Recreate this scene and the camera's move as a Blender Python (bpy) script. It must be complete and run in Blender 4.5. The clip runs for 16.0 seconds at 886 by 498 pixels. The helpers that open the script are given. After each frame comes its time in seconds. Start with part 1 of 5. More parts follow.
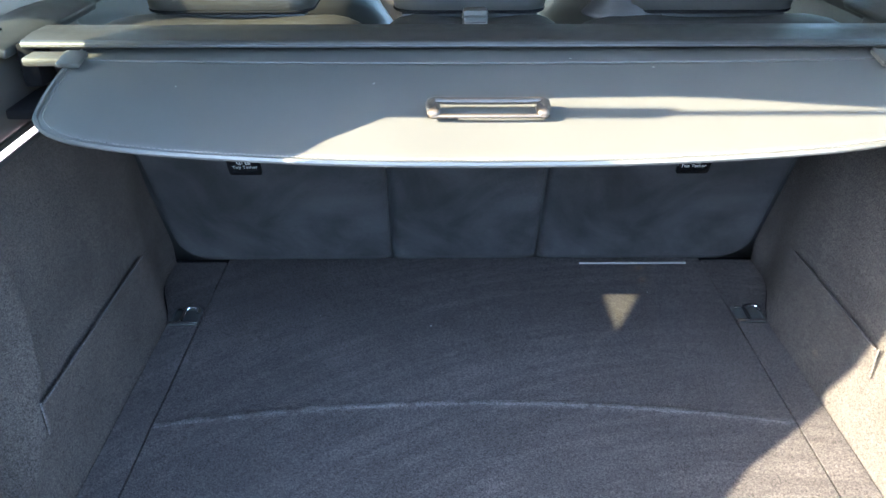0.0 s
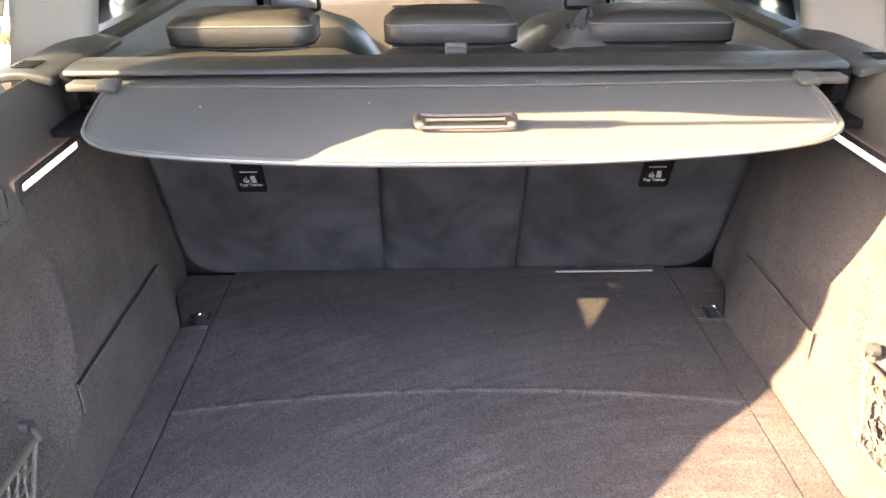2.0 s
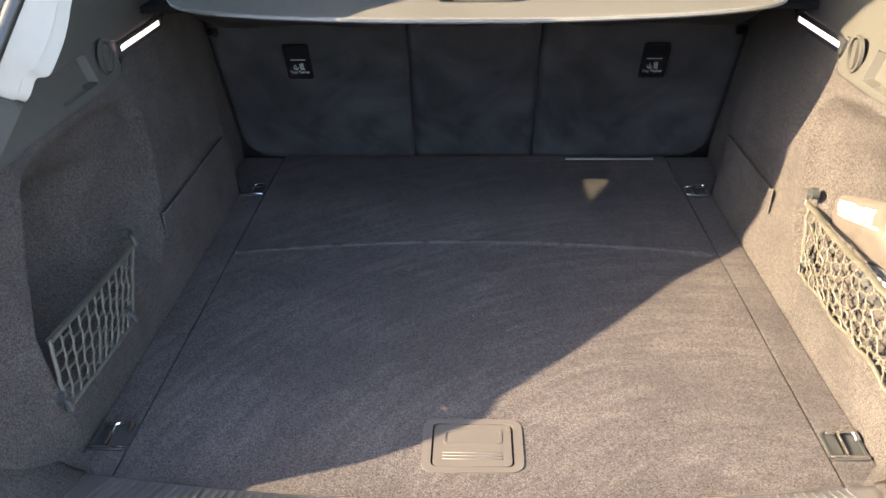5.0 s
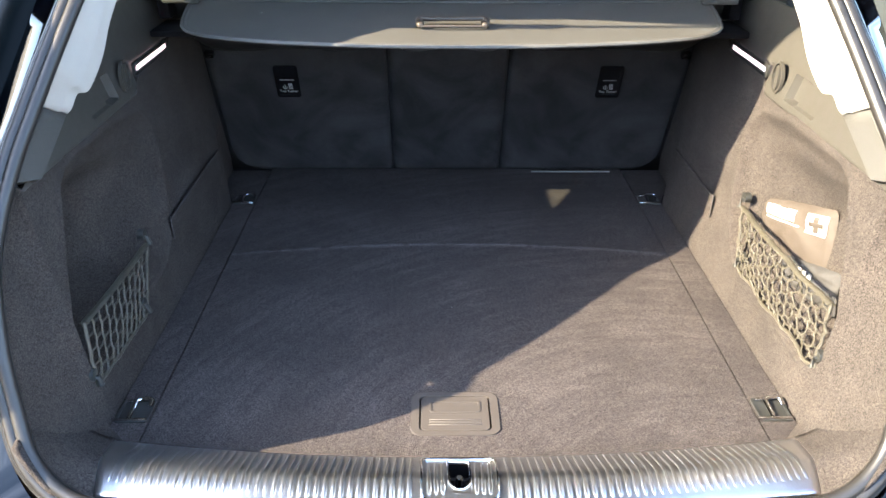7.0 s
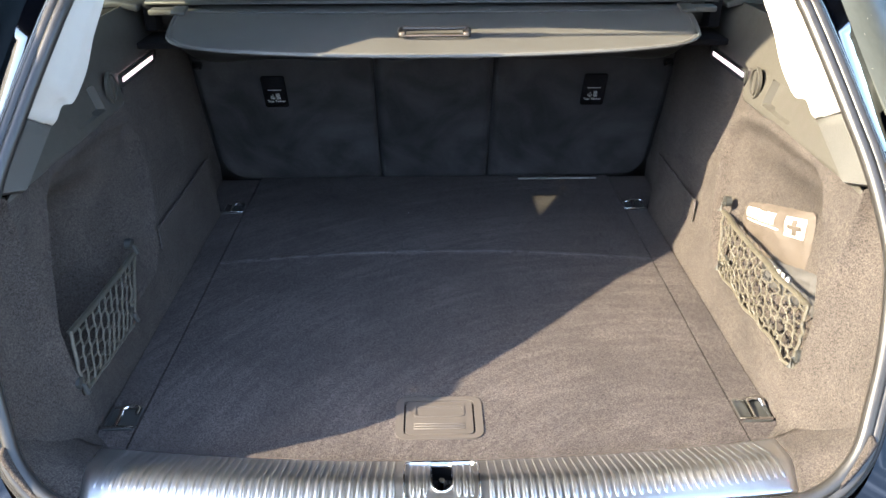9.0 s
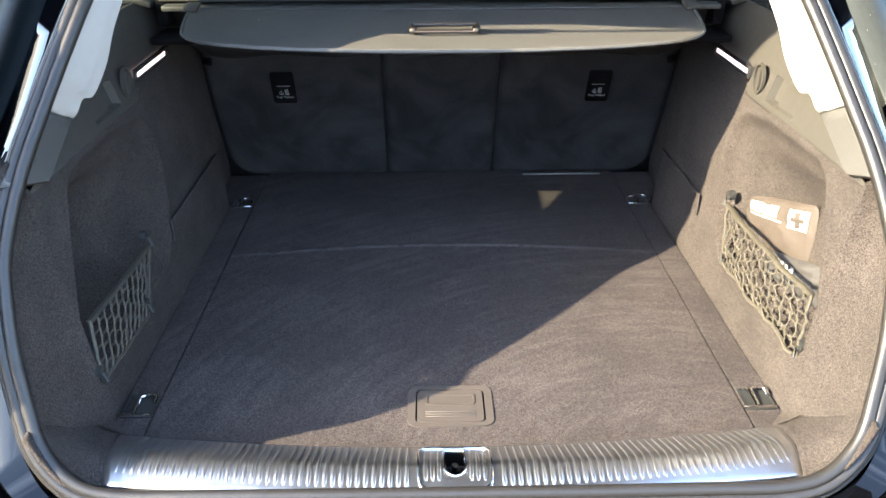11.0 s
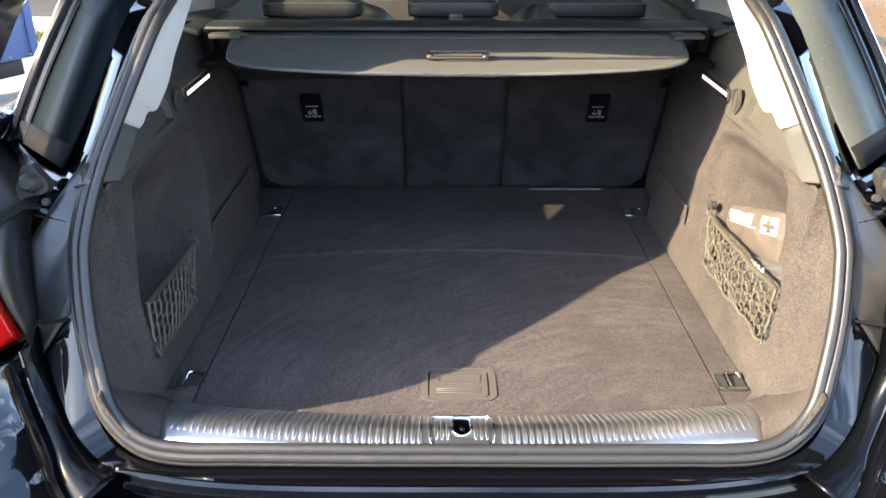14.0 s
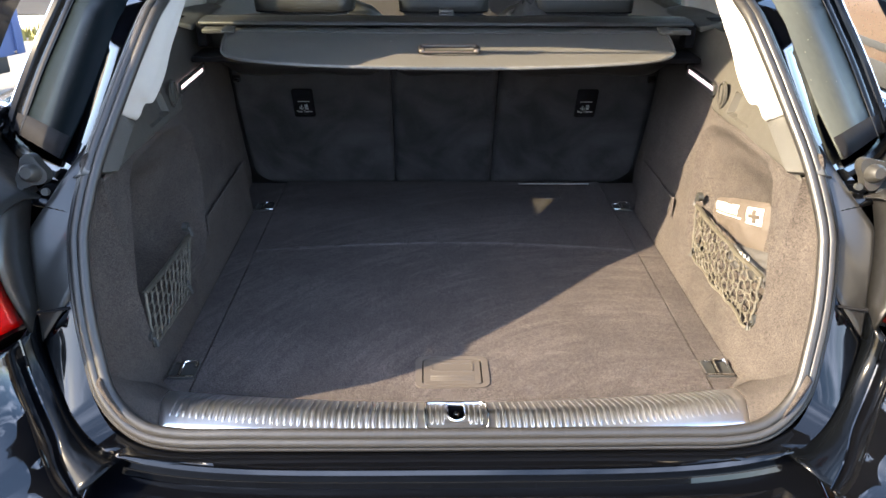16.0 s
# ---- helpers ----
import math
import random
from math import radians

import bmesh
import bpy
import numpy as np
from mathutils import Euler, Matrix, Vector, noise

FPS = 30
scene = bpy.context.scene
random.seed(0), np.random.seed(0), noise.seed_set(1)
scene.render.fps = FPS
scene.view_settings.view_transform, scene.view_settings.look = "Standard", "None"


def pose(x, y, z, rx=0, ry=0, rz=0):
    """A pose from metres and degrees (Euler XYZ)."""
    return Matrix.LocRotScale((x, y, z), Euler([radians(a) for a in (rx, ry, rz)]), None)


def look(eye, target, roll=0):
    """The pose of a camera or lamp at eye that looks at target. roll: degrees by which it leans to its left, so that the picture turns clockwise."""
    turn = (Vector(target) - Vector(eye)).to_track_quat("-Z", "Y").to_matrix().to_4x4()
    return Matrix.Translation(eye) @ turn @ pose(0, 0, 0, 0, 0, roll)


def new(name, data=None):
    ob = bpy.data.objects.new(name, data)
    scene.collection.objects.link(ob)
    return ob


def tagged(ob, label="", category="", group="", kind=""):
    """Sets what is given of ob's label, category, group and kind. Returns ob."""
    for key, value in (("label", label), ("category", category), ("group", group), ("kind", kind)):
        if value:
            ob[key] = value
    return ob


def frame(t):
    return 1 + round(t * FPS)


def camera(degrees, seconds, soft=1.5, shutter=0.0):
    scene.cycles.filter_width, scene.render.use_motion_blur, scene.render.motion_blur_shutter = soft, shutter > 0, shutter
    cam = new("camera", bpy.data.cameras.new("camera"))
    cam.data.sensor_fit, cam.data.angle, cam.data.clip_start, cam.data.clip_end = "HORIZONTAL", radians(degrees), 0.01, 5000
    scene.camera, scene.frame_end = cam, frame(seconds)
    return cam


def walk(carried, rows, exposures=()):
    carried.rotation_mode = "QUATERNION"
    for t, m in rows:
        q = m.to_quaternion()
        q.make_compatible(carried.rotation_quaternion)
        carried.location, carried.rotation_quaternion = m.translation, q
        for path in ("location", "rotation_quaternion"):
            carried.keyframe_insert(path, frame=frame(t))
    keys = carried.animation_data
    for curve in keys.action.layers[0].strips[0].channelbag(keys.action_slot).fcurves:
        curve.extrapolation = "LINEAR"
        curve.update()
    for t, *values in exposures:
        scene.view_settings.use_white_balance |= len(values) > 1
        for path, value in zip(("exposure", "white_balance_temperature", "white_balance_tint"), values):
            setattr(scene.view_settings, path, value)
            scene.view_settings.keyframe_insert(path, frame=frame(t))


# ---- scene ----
cam = camera(58.7, 16.0)
PATH = [
    (0, (-0.05, -0.144, 1.347), (-0.035, 1.609, 0.384), 0.0),
    (0.5, (-0.047, -0.175, 1.362), (-0.051, 1.608, 0.456), 0.2),
    (1, (-0.043, -0.209, 1.36), (-0.016, 1.581, 0.467), 0.0),
    (1.5, (-0.044, -0.243, 1.367), (-0.008, 1.554, 0.49), -0.2),
    (2, (-0.046, -0.289, 1.364), (-0.007, 1.509, 0.488), -0.3),
    (2.5, (-0.045, -0.327, 1.354), (0.006, 1.461, 0.461), -0.2),
    (3, (-0.031, -0.353, 1.361), (0.001, 1.435, 0.466), 0.1),
    (3.5, (0.003, -0.412, 1.351), (-0.023, 1.37, 0.443), -0.2),
    (4, (0.021, -0.461, 1.328), (-0.076, 1.287, 0.361), -1.0),
    (4.2, (0.023, -0.474, 1.326), (-0.087, 1.264, 0.342), -1.2),
    (6.3, (-0.053, -0.699, 1.36), (-0.027, 1.061, 0.41), 0.4),
    (6.5, (-0.046, -0.707, 1.367), (-0.016, 1.056, 0.422), 0.6),
    (7, (-0.029, -0.708, 1.368), (-0.008, 1.062, 0.437), 0.3),
    (7.5, (-0.021, -0.717, 1.373), (-0.011, 1.058, 0.453), -0.3),
    (8, (-0.009, -0.721, 1.371), (0.005, 1.061, 0.462), -0.2),
    (8.5, (-0.008, -0.724, 1.373), (0.016, 1.058, 0.465), -0.1),
    (9, (-0.008, -0.723, 1.371), (0.02, 1.057, 0.46), -0.2),
    (11.3, (-0.029, -0.762, 1.372), (0.007, 1.017, 0.459), -0.0),
    (11.5, (-0.024, -0.777, 1.382), (0.01, 1.007, 0.479), 0.2),
    (12, (0.003, -0.81, 1.384), (0.015, 0.982, 0.496), 0.7),
    (12.5, (0.027, -0.849, 1.387), (-0.01, 0.942, 0.498), -0.1),
    (13, (0.028, -0.859, 1.386), (-0.035, 0.931, 0.496), -1.0),
    (13.5, (0.005, -0.879, 1.393), (-0.036, 0.918, 0.517), -0.6),
    (14, (-0.026, -0.92, 1.403), (-0.027, 0.889, 0.551), 0.1),
    (14.5, (-0.045, -0.943, 1.394), (-0.014, 0.868, 0.545), 0.2),
    (15, (-0.05, -0.949, 1.4), (-0.014, 0.862, 0.552), 0.4),
    (15.5, (-0.045, -0.952, 1.399), (-0.015, 0.859, 0.551), 0.5),
    (16, (-0.039, -0.948, 1.397), (-0.004, 0.861, 0.546), 0.4),
]
EXPOSURES = [(0.0, 4.45, 5450, 3), (0.3, 4.65, 6300, 10), (0.6, 4.8, 6700, 14), (1.5, 4.85, 7200, 18), (3.0, 4.8, 7600, 21), (4.0, 4.42, 7200, 16),
             (4.3, 4.1, 7000, 13), (6.3, 3.37, 6000, 8), (9.2, 3.29, 5950, 7), (11.5, 3.21, 6050, 7), (16.0, 3.12, 6350, 10)]
walk(cam, [(t, look(eye, target, roll)) for t, eye, target, roll in PATH], EXPOSURES)

# ---- world and sun ----
SUN_WAY = Vector((0.75, 0.32, -0.46)).normalized()
world = bpy.data.worlds.new("world")
scene.world = world
world.use_nodes = True
wn = world.node_tree.nodes
wl = world.node_tree.links
sky = wn.new("ShaderNodeTexSky")
sky.sky_type = "NISHITA"
sky.sun_disc = False
sky.sun_elevation = math.asin(-SUN_WAY.z)
sky.sun_rotation = math.atan2(-SUN_WAY.x, -SUN_WAY.y)
sky.dust_density = 1.5
cloud = wn.new("ShaderNodeTexNoise")
cloud.inputs["Scale"].default_value = 2.6
cloud.inputs["Detail"].default_value = 7.0
cloud_map = wn.new("ShaderNodeMapping")
cloud_map.inputs["Scale"].default_value = (1, 1, 3.0)
cloud_at = wn.new("ShaderNodeTexCoord")
wl.new(cloud_at.outputs["Generated"], cloud_map.inputs["Vector"])
wl.new(cloud_map.outputs["Vector"], cloud.inputs["Vector"])
cover_of = wn.new("ShaderNodeMapRange")
cover_of.inputs["From Min"].default_value, cover_of.inputs["From Max"].default_value = 0.50, 0.72
wl.new(cloud.outputs["Fac"], cover_of.inputs["Value"])
cloudy = wn.new("ShaderNodeMix")
cloudy.data_type = "RGBA"
cloudy.inputs["B"].default_value = (5.8, 6.7, 9.0, 1)
wl.new(cover_of.outputs["Result"], cloudy.inputs["Factor"])
wl.new(sky.outputs["Color"], cloudy.inputs["A"])
wl.new(cloudy.outputs["Result"], wn["Background"].inputs["Color"])
wn["Background"].inputs["Strength"].default_value = 0.158
sun = new("sun", bpy.data.lights.new("sun", "SUN"))
sun.data.energy = 4.2
sun.data.angle = radians(0.55)
sun.data.color = (1.0, 0.79, 0.52)
sun.matrix_world = Matrix.Translation((-6, -3, 6)) @ SUN_WAY.to_track_quat("-Z", "Y").to_matrix().to_4x4()


# ---- materials ----
def material(name, color, rough=0.6, metal=0.0, var=0.25, scale=60.0, fine=600.0, bump=0.1, bump_dist=0.001, coat=0.0, spec=0.5,
             tint=None, sheen=0.0, stretch=(1, 1, 1), rough_var=0.1, fine_mix=0.5):
    m = bpy.data.materials.new(name)
    m.use_nodes = True
    n, l = m.node_tree.nodes, m.node_tree.links
    b = n["Principled BSDF"]
    tc = n.new("ShaderNodeTexCoord")
    mp = n.new("ShaderNodeMapping")
    mp.inputs["Scale"].default_value = stretch
    l.new(tc.outputs["Object"], mp.inputs["Vector"])
    big = n.new("ShaderNodeTexNoise")
    big.inputs["Scale"].default_value = scale
    big.inputs["Detail"].default_value = 4
    small = n.new("ShaderNodeTexNoise")
    small.inputs["Scale"].default_value = fine
    small.inputs["Detail"].default_value = 2
    l.new(mp.outputs["Vector"], big.inputs["Vector"])
    l.new(mp.outputs["Vector"], small.inputs["Vector"])
    add = n.new("ShaderNodeMix")
    add.inputs["Factor"].default_value = fine_mix
    l.new(big.outputs["Fac"], add.inputs["A"])
    l.new(small.outputs["Fac"], add.inputs["B"])
    ramp = n.new("ShaderNodeValToRGB")
    c = Vector(color)
    lo = c * (1 - var)
    hi = (Vector(tint) if tint else c) * (1 + var)
    ramp.color_ramp.elements[0].position, ramp.color_ramp.elements[1].position = 0.3, 0.7
    ramp.color_ramp.elements[0].color = (*lo, 1)
    ramp.color_ramp.elements[1].color = (*hi, 1)
    l.new(add.outputs["Result"], ramp.inputs["Fac"])
    l.new(ramp.outputs["Color"], b.inputs["Base Color"])
    rr = n.new("ShaderNodeMapRange")
    rr.inputs["To Min"].default_value = max(0.02, rough - rough_var)
    rr.inputs["To Max"].default_value = min(1.0, rough + rough_var)
    l.new(big.outputs["Fac"], rr.inputs["Value"])
    l.new(rr.outputs["Result"], b.inputs["Roughness"])
    b.inputs["Metallic"].default_value = metal
    b.inputs["Specular IOR Level"].default_value = spec
    b.inputs["Coat Weight"].default_value = coat
    b.inputs["Coat Roughness"].default_value = 0.02
    b.inputs["Sheen Weight"].default_value = sheen
    b.inputs["Sheen Roughness"].default_value = 0.5
    if bump:
        bp = n.new("ShaderNodeBump")
        bp.inputs["Strength"].default_value = bump
        bp.inputs["Distance"].default_value = bump_dist
        l.new(small.outputs["Fac"], bp.inputs["Height"])
        l.new(bp.outputs["Normal"], b.inputs["Normal"])
    return m


def carpet(name, color, swirl=True, blotch=0.14, grain_of=(0.36, 1.72), pile=1.0):
    """Short velour pile with fibre speckle, lint-coloured brush marks in arcs and blotches."""
    m = material(name, color, rough=0.95, var=0.28, scale=22, fine=900, bump=pile, bump_dist=0.004, sheen=0.04, spec=0.05, fine_mix=0.7, rough_var=0.04)
    n, l = m.node_tree.nodes, m.node_tree.links
    b = n["Principled BSDF"]
    src = b.inputs["Base Color"].links[0].from_socket
    tc = [x for x in n if x.bl_idname == "ShaderNodeTexCoord"][0]
    sep = n.new("ShaderNodeSeparateXYZ")
    l.new(tc.outputs["Object"], sep.inputs["Vector"])

    def op(kind, p, q=None):
        k = n.new("ShaderNodeMath")
        k.operation = kind
        for slot, v in zip(k.inputs, (p, q)):
            if v is None:
                continue
            if isinstance(v, (int, float)):
                slot.default_value = v
            else:
                l.new(v, slot)
        return k.outputs[0]
    dx = op("SUBTRACT", sep.outputs["X"], 0.34)
    dy = op("SUBTRACT", sep.outputs["Y"], -0.05)
    rad = op("SQRT", op("ADD", op("MULTIPLY", dx, dx), op("MULTIPLY", dy, dy)))
    ang = op("ARCTAN2", dy, dx)
    comb = n.new("ShaderNodeCombineXYZ")
    l.new(op("MULTIPLY", rad, 36.0), comb.inputs["X"])
    l.new(op("MULTIPLY", ang, 1.7), comb.inputs["Y"])
    wave = n.new("ShaderNodeTexNoise")
    wave.inputs["Scale"].default_value = 2.0
    wave.inputs["Detail"].default_value = 5.0
    wave.inputs["Distortion"].default_value = 0.6
    l.new(comb.outputs["Vector"], wave.inputs["Vector"])
    blot = n.new("ShaderNodeTexNoise")
    blot.inputs["Scale"].default_value = 6.0
    blot.inputs["Detail"].default_value = 6.0
    blot.inputs["Distortion"].default_value = 0.2 if swirl else 1.1
    l.new(tc.outputs["Object"], blot.inputs["Vector"])
    mul = n.new("ShaderNodeMath")
    mul.operation = "MULTIPLY"
    l.new(wave.outputs["Fac"], mul.inputs[0])
    l.new(blot.outputs["Fac"], mul.inputs[1])
    rg = n.new("ShaderNodeMapRange")
    rg.inputs["From Min"].default_value, rg.inputs["From Max"].default_value = (0.20, 0.36) if swirl else (0.36, 0.62)
    rg.inputs["To Min"].default_value, rg.inputs["To Max"].default_value = 1 - blotch, 1 + blotch * 1.15
    l.new(mul.outputs[0] if swirl else blot.outputs["Fac"], rg.inputs["Value"])
    mx = n.new("ShaderNodeMix")
    mx.data_type, mx.blend_type = "RGBA", "MULTIPLY"
    mx.inputs["Factor"].default_value = 1.0
    l.new(src, mx.inputs["A"])
    l.new(rg.outputs["Result"], mx.inputs["B"])
    out = mx.outputs["Result"]
    for size, low, high in ((820, *grain_of),):
        tuft = n.new("ShaderNodeTexVoronoi")
        tuft.inputs["Scale"].default_value = size
        l.new(tc.outputs["Object"], tuft.inputs["Vector"])
        grain = n.new("ShaderNodeMapRange")
        grain.inputs["To Min"].default_value, grain.inputs["To Max"].default_value = low, high
        one = n.new("ShaderNodeSeparateColor")
        l.new(tuft.outputs["Color"], one.inputs["Color"])
        l.new(one.outputs["Red"], grain.inputs["Value"])
        more = n.new("ShaderNodeMix")
        more.data_type, more.blend_type = "RGBA", "MULTIPLY"
        more.inputs["Factor"].default_value = 1.0
        l.new(out, more.inputs["A"])
        l.new(grain.outputs["Result"], more.inputs["B"])
        out = more.outputs["Result"]
    l.new(out, b.inputs["Base Color"])
    return m


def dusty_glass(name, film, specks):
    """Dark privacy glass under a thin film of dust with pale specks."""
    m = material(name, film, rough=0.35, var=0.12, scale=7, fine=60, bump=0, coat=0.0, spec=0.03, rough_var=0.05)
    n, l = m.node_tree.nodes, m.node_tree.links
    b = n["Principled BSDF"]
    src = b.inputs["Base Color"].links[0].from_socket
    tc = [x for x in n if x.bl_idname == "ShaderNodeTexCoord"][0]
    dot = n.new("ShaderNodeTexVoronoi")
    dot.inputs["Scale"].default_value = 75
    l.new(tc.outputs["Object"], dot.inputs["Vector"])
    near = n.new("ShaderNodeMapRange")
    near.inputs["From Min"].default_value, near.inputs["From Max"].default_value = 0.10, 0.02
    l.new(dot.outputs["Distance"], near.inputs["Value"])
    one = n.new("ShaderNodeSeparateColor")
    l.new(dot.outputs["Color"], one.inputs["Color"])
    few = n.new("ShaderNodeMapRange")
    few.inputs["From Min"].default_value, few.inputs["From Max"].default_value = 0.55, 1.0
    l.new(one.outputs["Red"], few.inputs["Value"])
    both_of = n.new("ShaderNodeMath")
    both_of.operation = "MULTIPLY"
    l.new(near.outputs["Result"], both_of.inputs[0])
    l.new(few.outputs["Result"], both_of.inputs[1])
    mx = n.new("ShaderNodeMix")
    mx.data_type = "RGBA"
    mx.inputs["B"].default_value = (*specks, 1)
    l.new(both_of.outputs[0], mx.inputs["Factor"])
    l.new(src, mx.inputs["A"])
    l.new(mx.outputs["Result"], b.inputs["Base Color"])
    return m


def glass(name, color, clear=0.8):
    m = bpy.data.materials.new(name)
    m.use_nodes = True
    n, l = m.node_tree.nodes, m.node_tree.links
    n.remove(n["Principled BSDF"])
    tr = n.new("ShaderNodeBsdfTransparent")
    tr.inputs["Color"].default_value = (*[c * clear for c in color], 1)
    gl = n.new("ShaderNodeBsdfGlossy")
    gl.inputs["Roughness"].default_value = 0.02
    fr = n.new("ShaderNodeFresnel")
    fr.inputs["IOR"].default_value = 1.5
    mix = n.new("ShaderNodeMixShader")
    l.new(fr.outputs["Fac"], mix.inputs["Fac"])
    l.new(tr.outputs["BSDF"], mix.inputs[1])
    l.new(gl.outputs["BSDF"], mix.inputs[2])
    l.new(mix.outputs["Shader"], n["Material Output"].inputs["Surface"])
    return m


def glow(name, color, strength):
    m = bpy.data.materials.new(name)
    m.use_nodes = True
    b = m.node_tree.nodes["Principled BSDF"]
    b.inputs["Base Color"].default_value = (0.8, 0.8, 0.8, 1)
    b.inputs["Emission Color"].default_value = (*color, 1)
    b.inputs["Emission Strength"].default_value = strength
    return m


M = {
    "floor": carpet("floor_carpet", (0.056, 0.048, 0.046), blotch=0.15),
    "wall": carpet("wall_carpet", (0.047, 0.040, 0.036), swirl=False),
    "felt": carpet("seat_felt", (0.034, 0.033, 0.034), swirl=False, blotch=0.34, grain_of=(0.88, 1.12), pile=0.3),
    "worn": carpet("worn_carpet", (0.078, 0.071, 0.069), swirl=False),
    "groove": material("dark_groove", (0.006, 0.006, 0.007), rough=0.9, spec=0.1),
    "plastic": material("black_plastic", (0.022, 0.023, 0.022), rough=0.5, fine=900, bump=0.25, bump_dist=0.0006),
    "trim": material("grained_olive_plastic", (0.042, 0.040, 0.035), rough=0.55, var=0.08, fine=1400, bump=0.3, bump_dist=0.0006),
    "grey": material("dark_grey_plastic", (0.060, 0.060, 0.057), rough=0.5, var=0.08, fine=1000, bump=0.4, bump_dist=0.0008),
    "white": material("light_grey_pillar_trim", (0.34, 0.33, 0.305), rough=0.6, var=0.05, fine=900, bump=0.1),
    "vinyl": material("charcoal_vinyl", (0.062, 0.061, 0.056), rough=0.5, var=0.06, scale=9, fine=1100, bump=0.25, bump_dist=0.0006),
    "leather": material("black_leather", (0.022, 0.021, 0.019), rough=0.52, var=0.15, fine=420, bump=0.35, bump_dist=0.001),
    "thread": material("grey_thread", (0.12, 0.11, 0.10), rough=0.8),
    "steel": material("brushed_steel", (0.68, 0.69, 0.70), rough=0.30, metal=1.0, var=0.08, scale=14, fine=300, bump=0.02, stretch=(3, 1, 1), rough_var=0.04),
    "chrome": material("chrome", (0.75, 0.75, 0.76), rough=0.12, metal=1.0, var=0.05, bump=0),
    "rubber": material("rubber_seal", (0.017, 0.0163, 0.0155), rough=0.38, var=0.15, fine=400, bump=0.1, spec=0.42),
    "paint": material("black_car_paint", (0.0012, 0.0014, 0.002), rough=0.05, var=0.15, coat=0.4, spec=0.2, fine=30, bump=0.0, scale=5, rough_var=0.02),
    "paint2": material("polished_black_paint", (0.0014, 0.0016, 0.0022), rough=0.03, var=0.15, coat=0.65, spec=0.35, fine=30, bump=0.0, scale=5, rough_var=0.02),
    "dull": material("dull_black_plastic", (0.0012, 0.0015, 0.002), rough=0.16, var=0.2, scale=12, fine=500, bump=0.02, spec=0.12),
    "satin": material("satin_black_panel", (0.012, 0.012, 0.012), rough=0.34, var=0.12, fine=700, bump=0.03, coat=0.14),
    "glass": glass("tinted_glass", (0.80, 0.83, 0.78), 0.85),
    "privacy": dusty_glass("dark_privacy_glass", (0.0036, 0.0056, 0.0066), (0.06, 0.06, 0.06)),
    # right pane: dust, plus the light passing through put in as a paler film
    "dusty": dusty_glass("dusty_lit_privacy_glass", (0.042, 0.047, 0.045), (0.25, 0.25, 0.23)),
    "tan": material("brown_handle_plastic", (0.040, 0.032, 0.025), rough=0.45, var=0.08, fine=1200, bump=0.2, bump_dist=0.0005),
    "gloss": material("gloss_black_plastic", (0.006, 0.006, 0.007), rough=0.22, var=0.1, bump=0),
    "cassette": material("black_cassette_plastic", (0.018, 0.0175, 0.016), rough=0.45, var=0.08, fine=1400, bump=0.25, bump_dist=0.0005),
    "clear": glass("clear_glass", (0.9, 0.95, 0.93), 0.95),
    "flap": material("flush_flap_plastic", (0.050, 0.043, 0.038), rough=0.6, var=0.1, fine=1200, bump=0.3, bump_dist=0.0005),
    "red": glass("red_lens", (1.0, 0.05, 0.04), 0.9),
    "redbody": material("red_reflector", (0.82, 0.018, 0.014), rough=0.25, coat=1.0, var=0.2, bump=0),
    "lamp": glow("lamp_lens", (1.0, 0.72, 0.74), 0.30),
    "cord": material("net_cord", (0.058, 0.053, 0.040), rough=0.5, var=0.4, fine=700, bump=0.5),
    "pouch": material("taupe_pouch_fabric", (0.046, 0.037, 0.030), rough=0.7, fine=800, bump=0.4, var=0.18, scale=25),
    "pouch2": material("dark_pouch_fabric", (0.035, 0.034, 0.034), rough=0.7, fine=800, bump=0.4),
    "print": material("white_print", (0.33, 0.33, 0.315), rough=0.6, var=0.04, bump=0),
    "ground": material("worn_concrete", (0.125, 0.123, 0.118), rough=0.9, var=0.18, scale=1.2, fine=40, bump=0.3, bump_dist=0.004),
    "blue": material("blue_van_paint", (0.10, 0.14, 0.27), rough=0.35, coat=0.5, var=0.06, scale=3, bump=0),
    "bronze": material("bronze_car_paint", (0.075, 0.050, 0.030), rough=0.3, metal=0.2, coat=0.5, var=0.05, bump=0),
    "tyre": material("tyre_rubber", (0.02, 0.02, 0.02), rough=0.8),
    "alloy": material("alloy_rim", (0.6, 0.58, 0.55), rough=0.3, metal=0.9, var=0.08, bump=0),
    "building": material("dark_cladding", (0.035, 0.036, 0.04), rough=0.6, scale=2),
    "plinth": material("white_plinth", (0.7, 0.69, 0.65), rough=0.8, scale=4),
    "grass": material("dry_grass", (0.20, 0.19, 0.06), rough=0.9, scale=3),
    "pale": material("pale_grey_trim", (0.20, 0.195, 0.18), rough=0.6, var=0.05, fine=900, bump=0.1),
    "head": material("headliner_fabric", (0.36, 0.345, 0.32), rough=0.9, var=0.06),
}


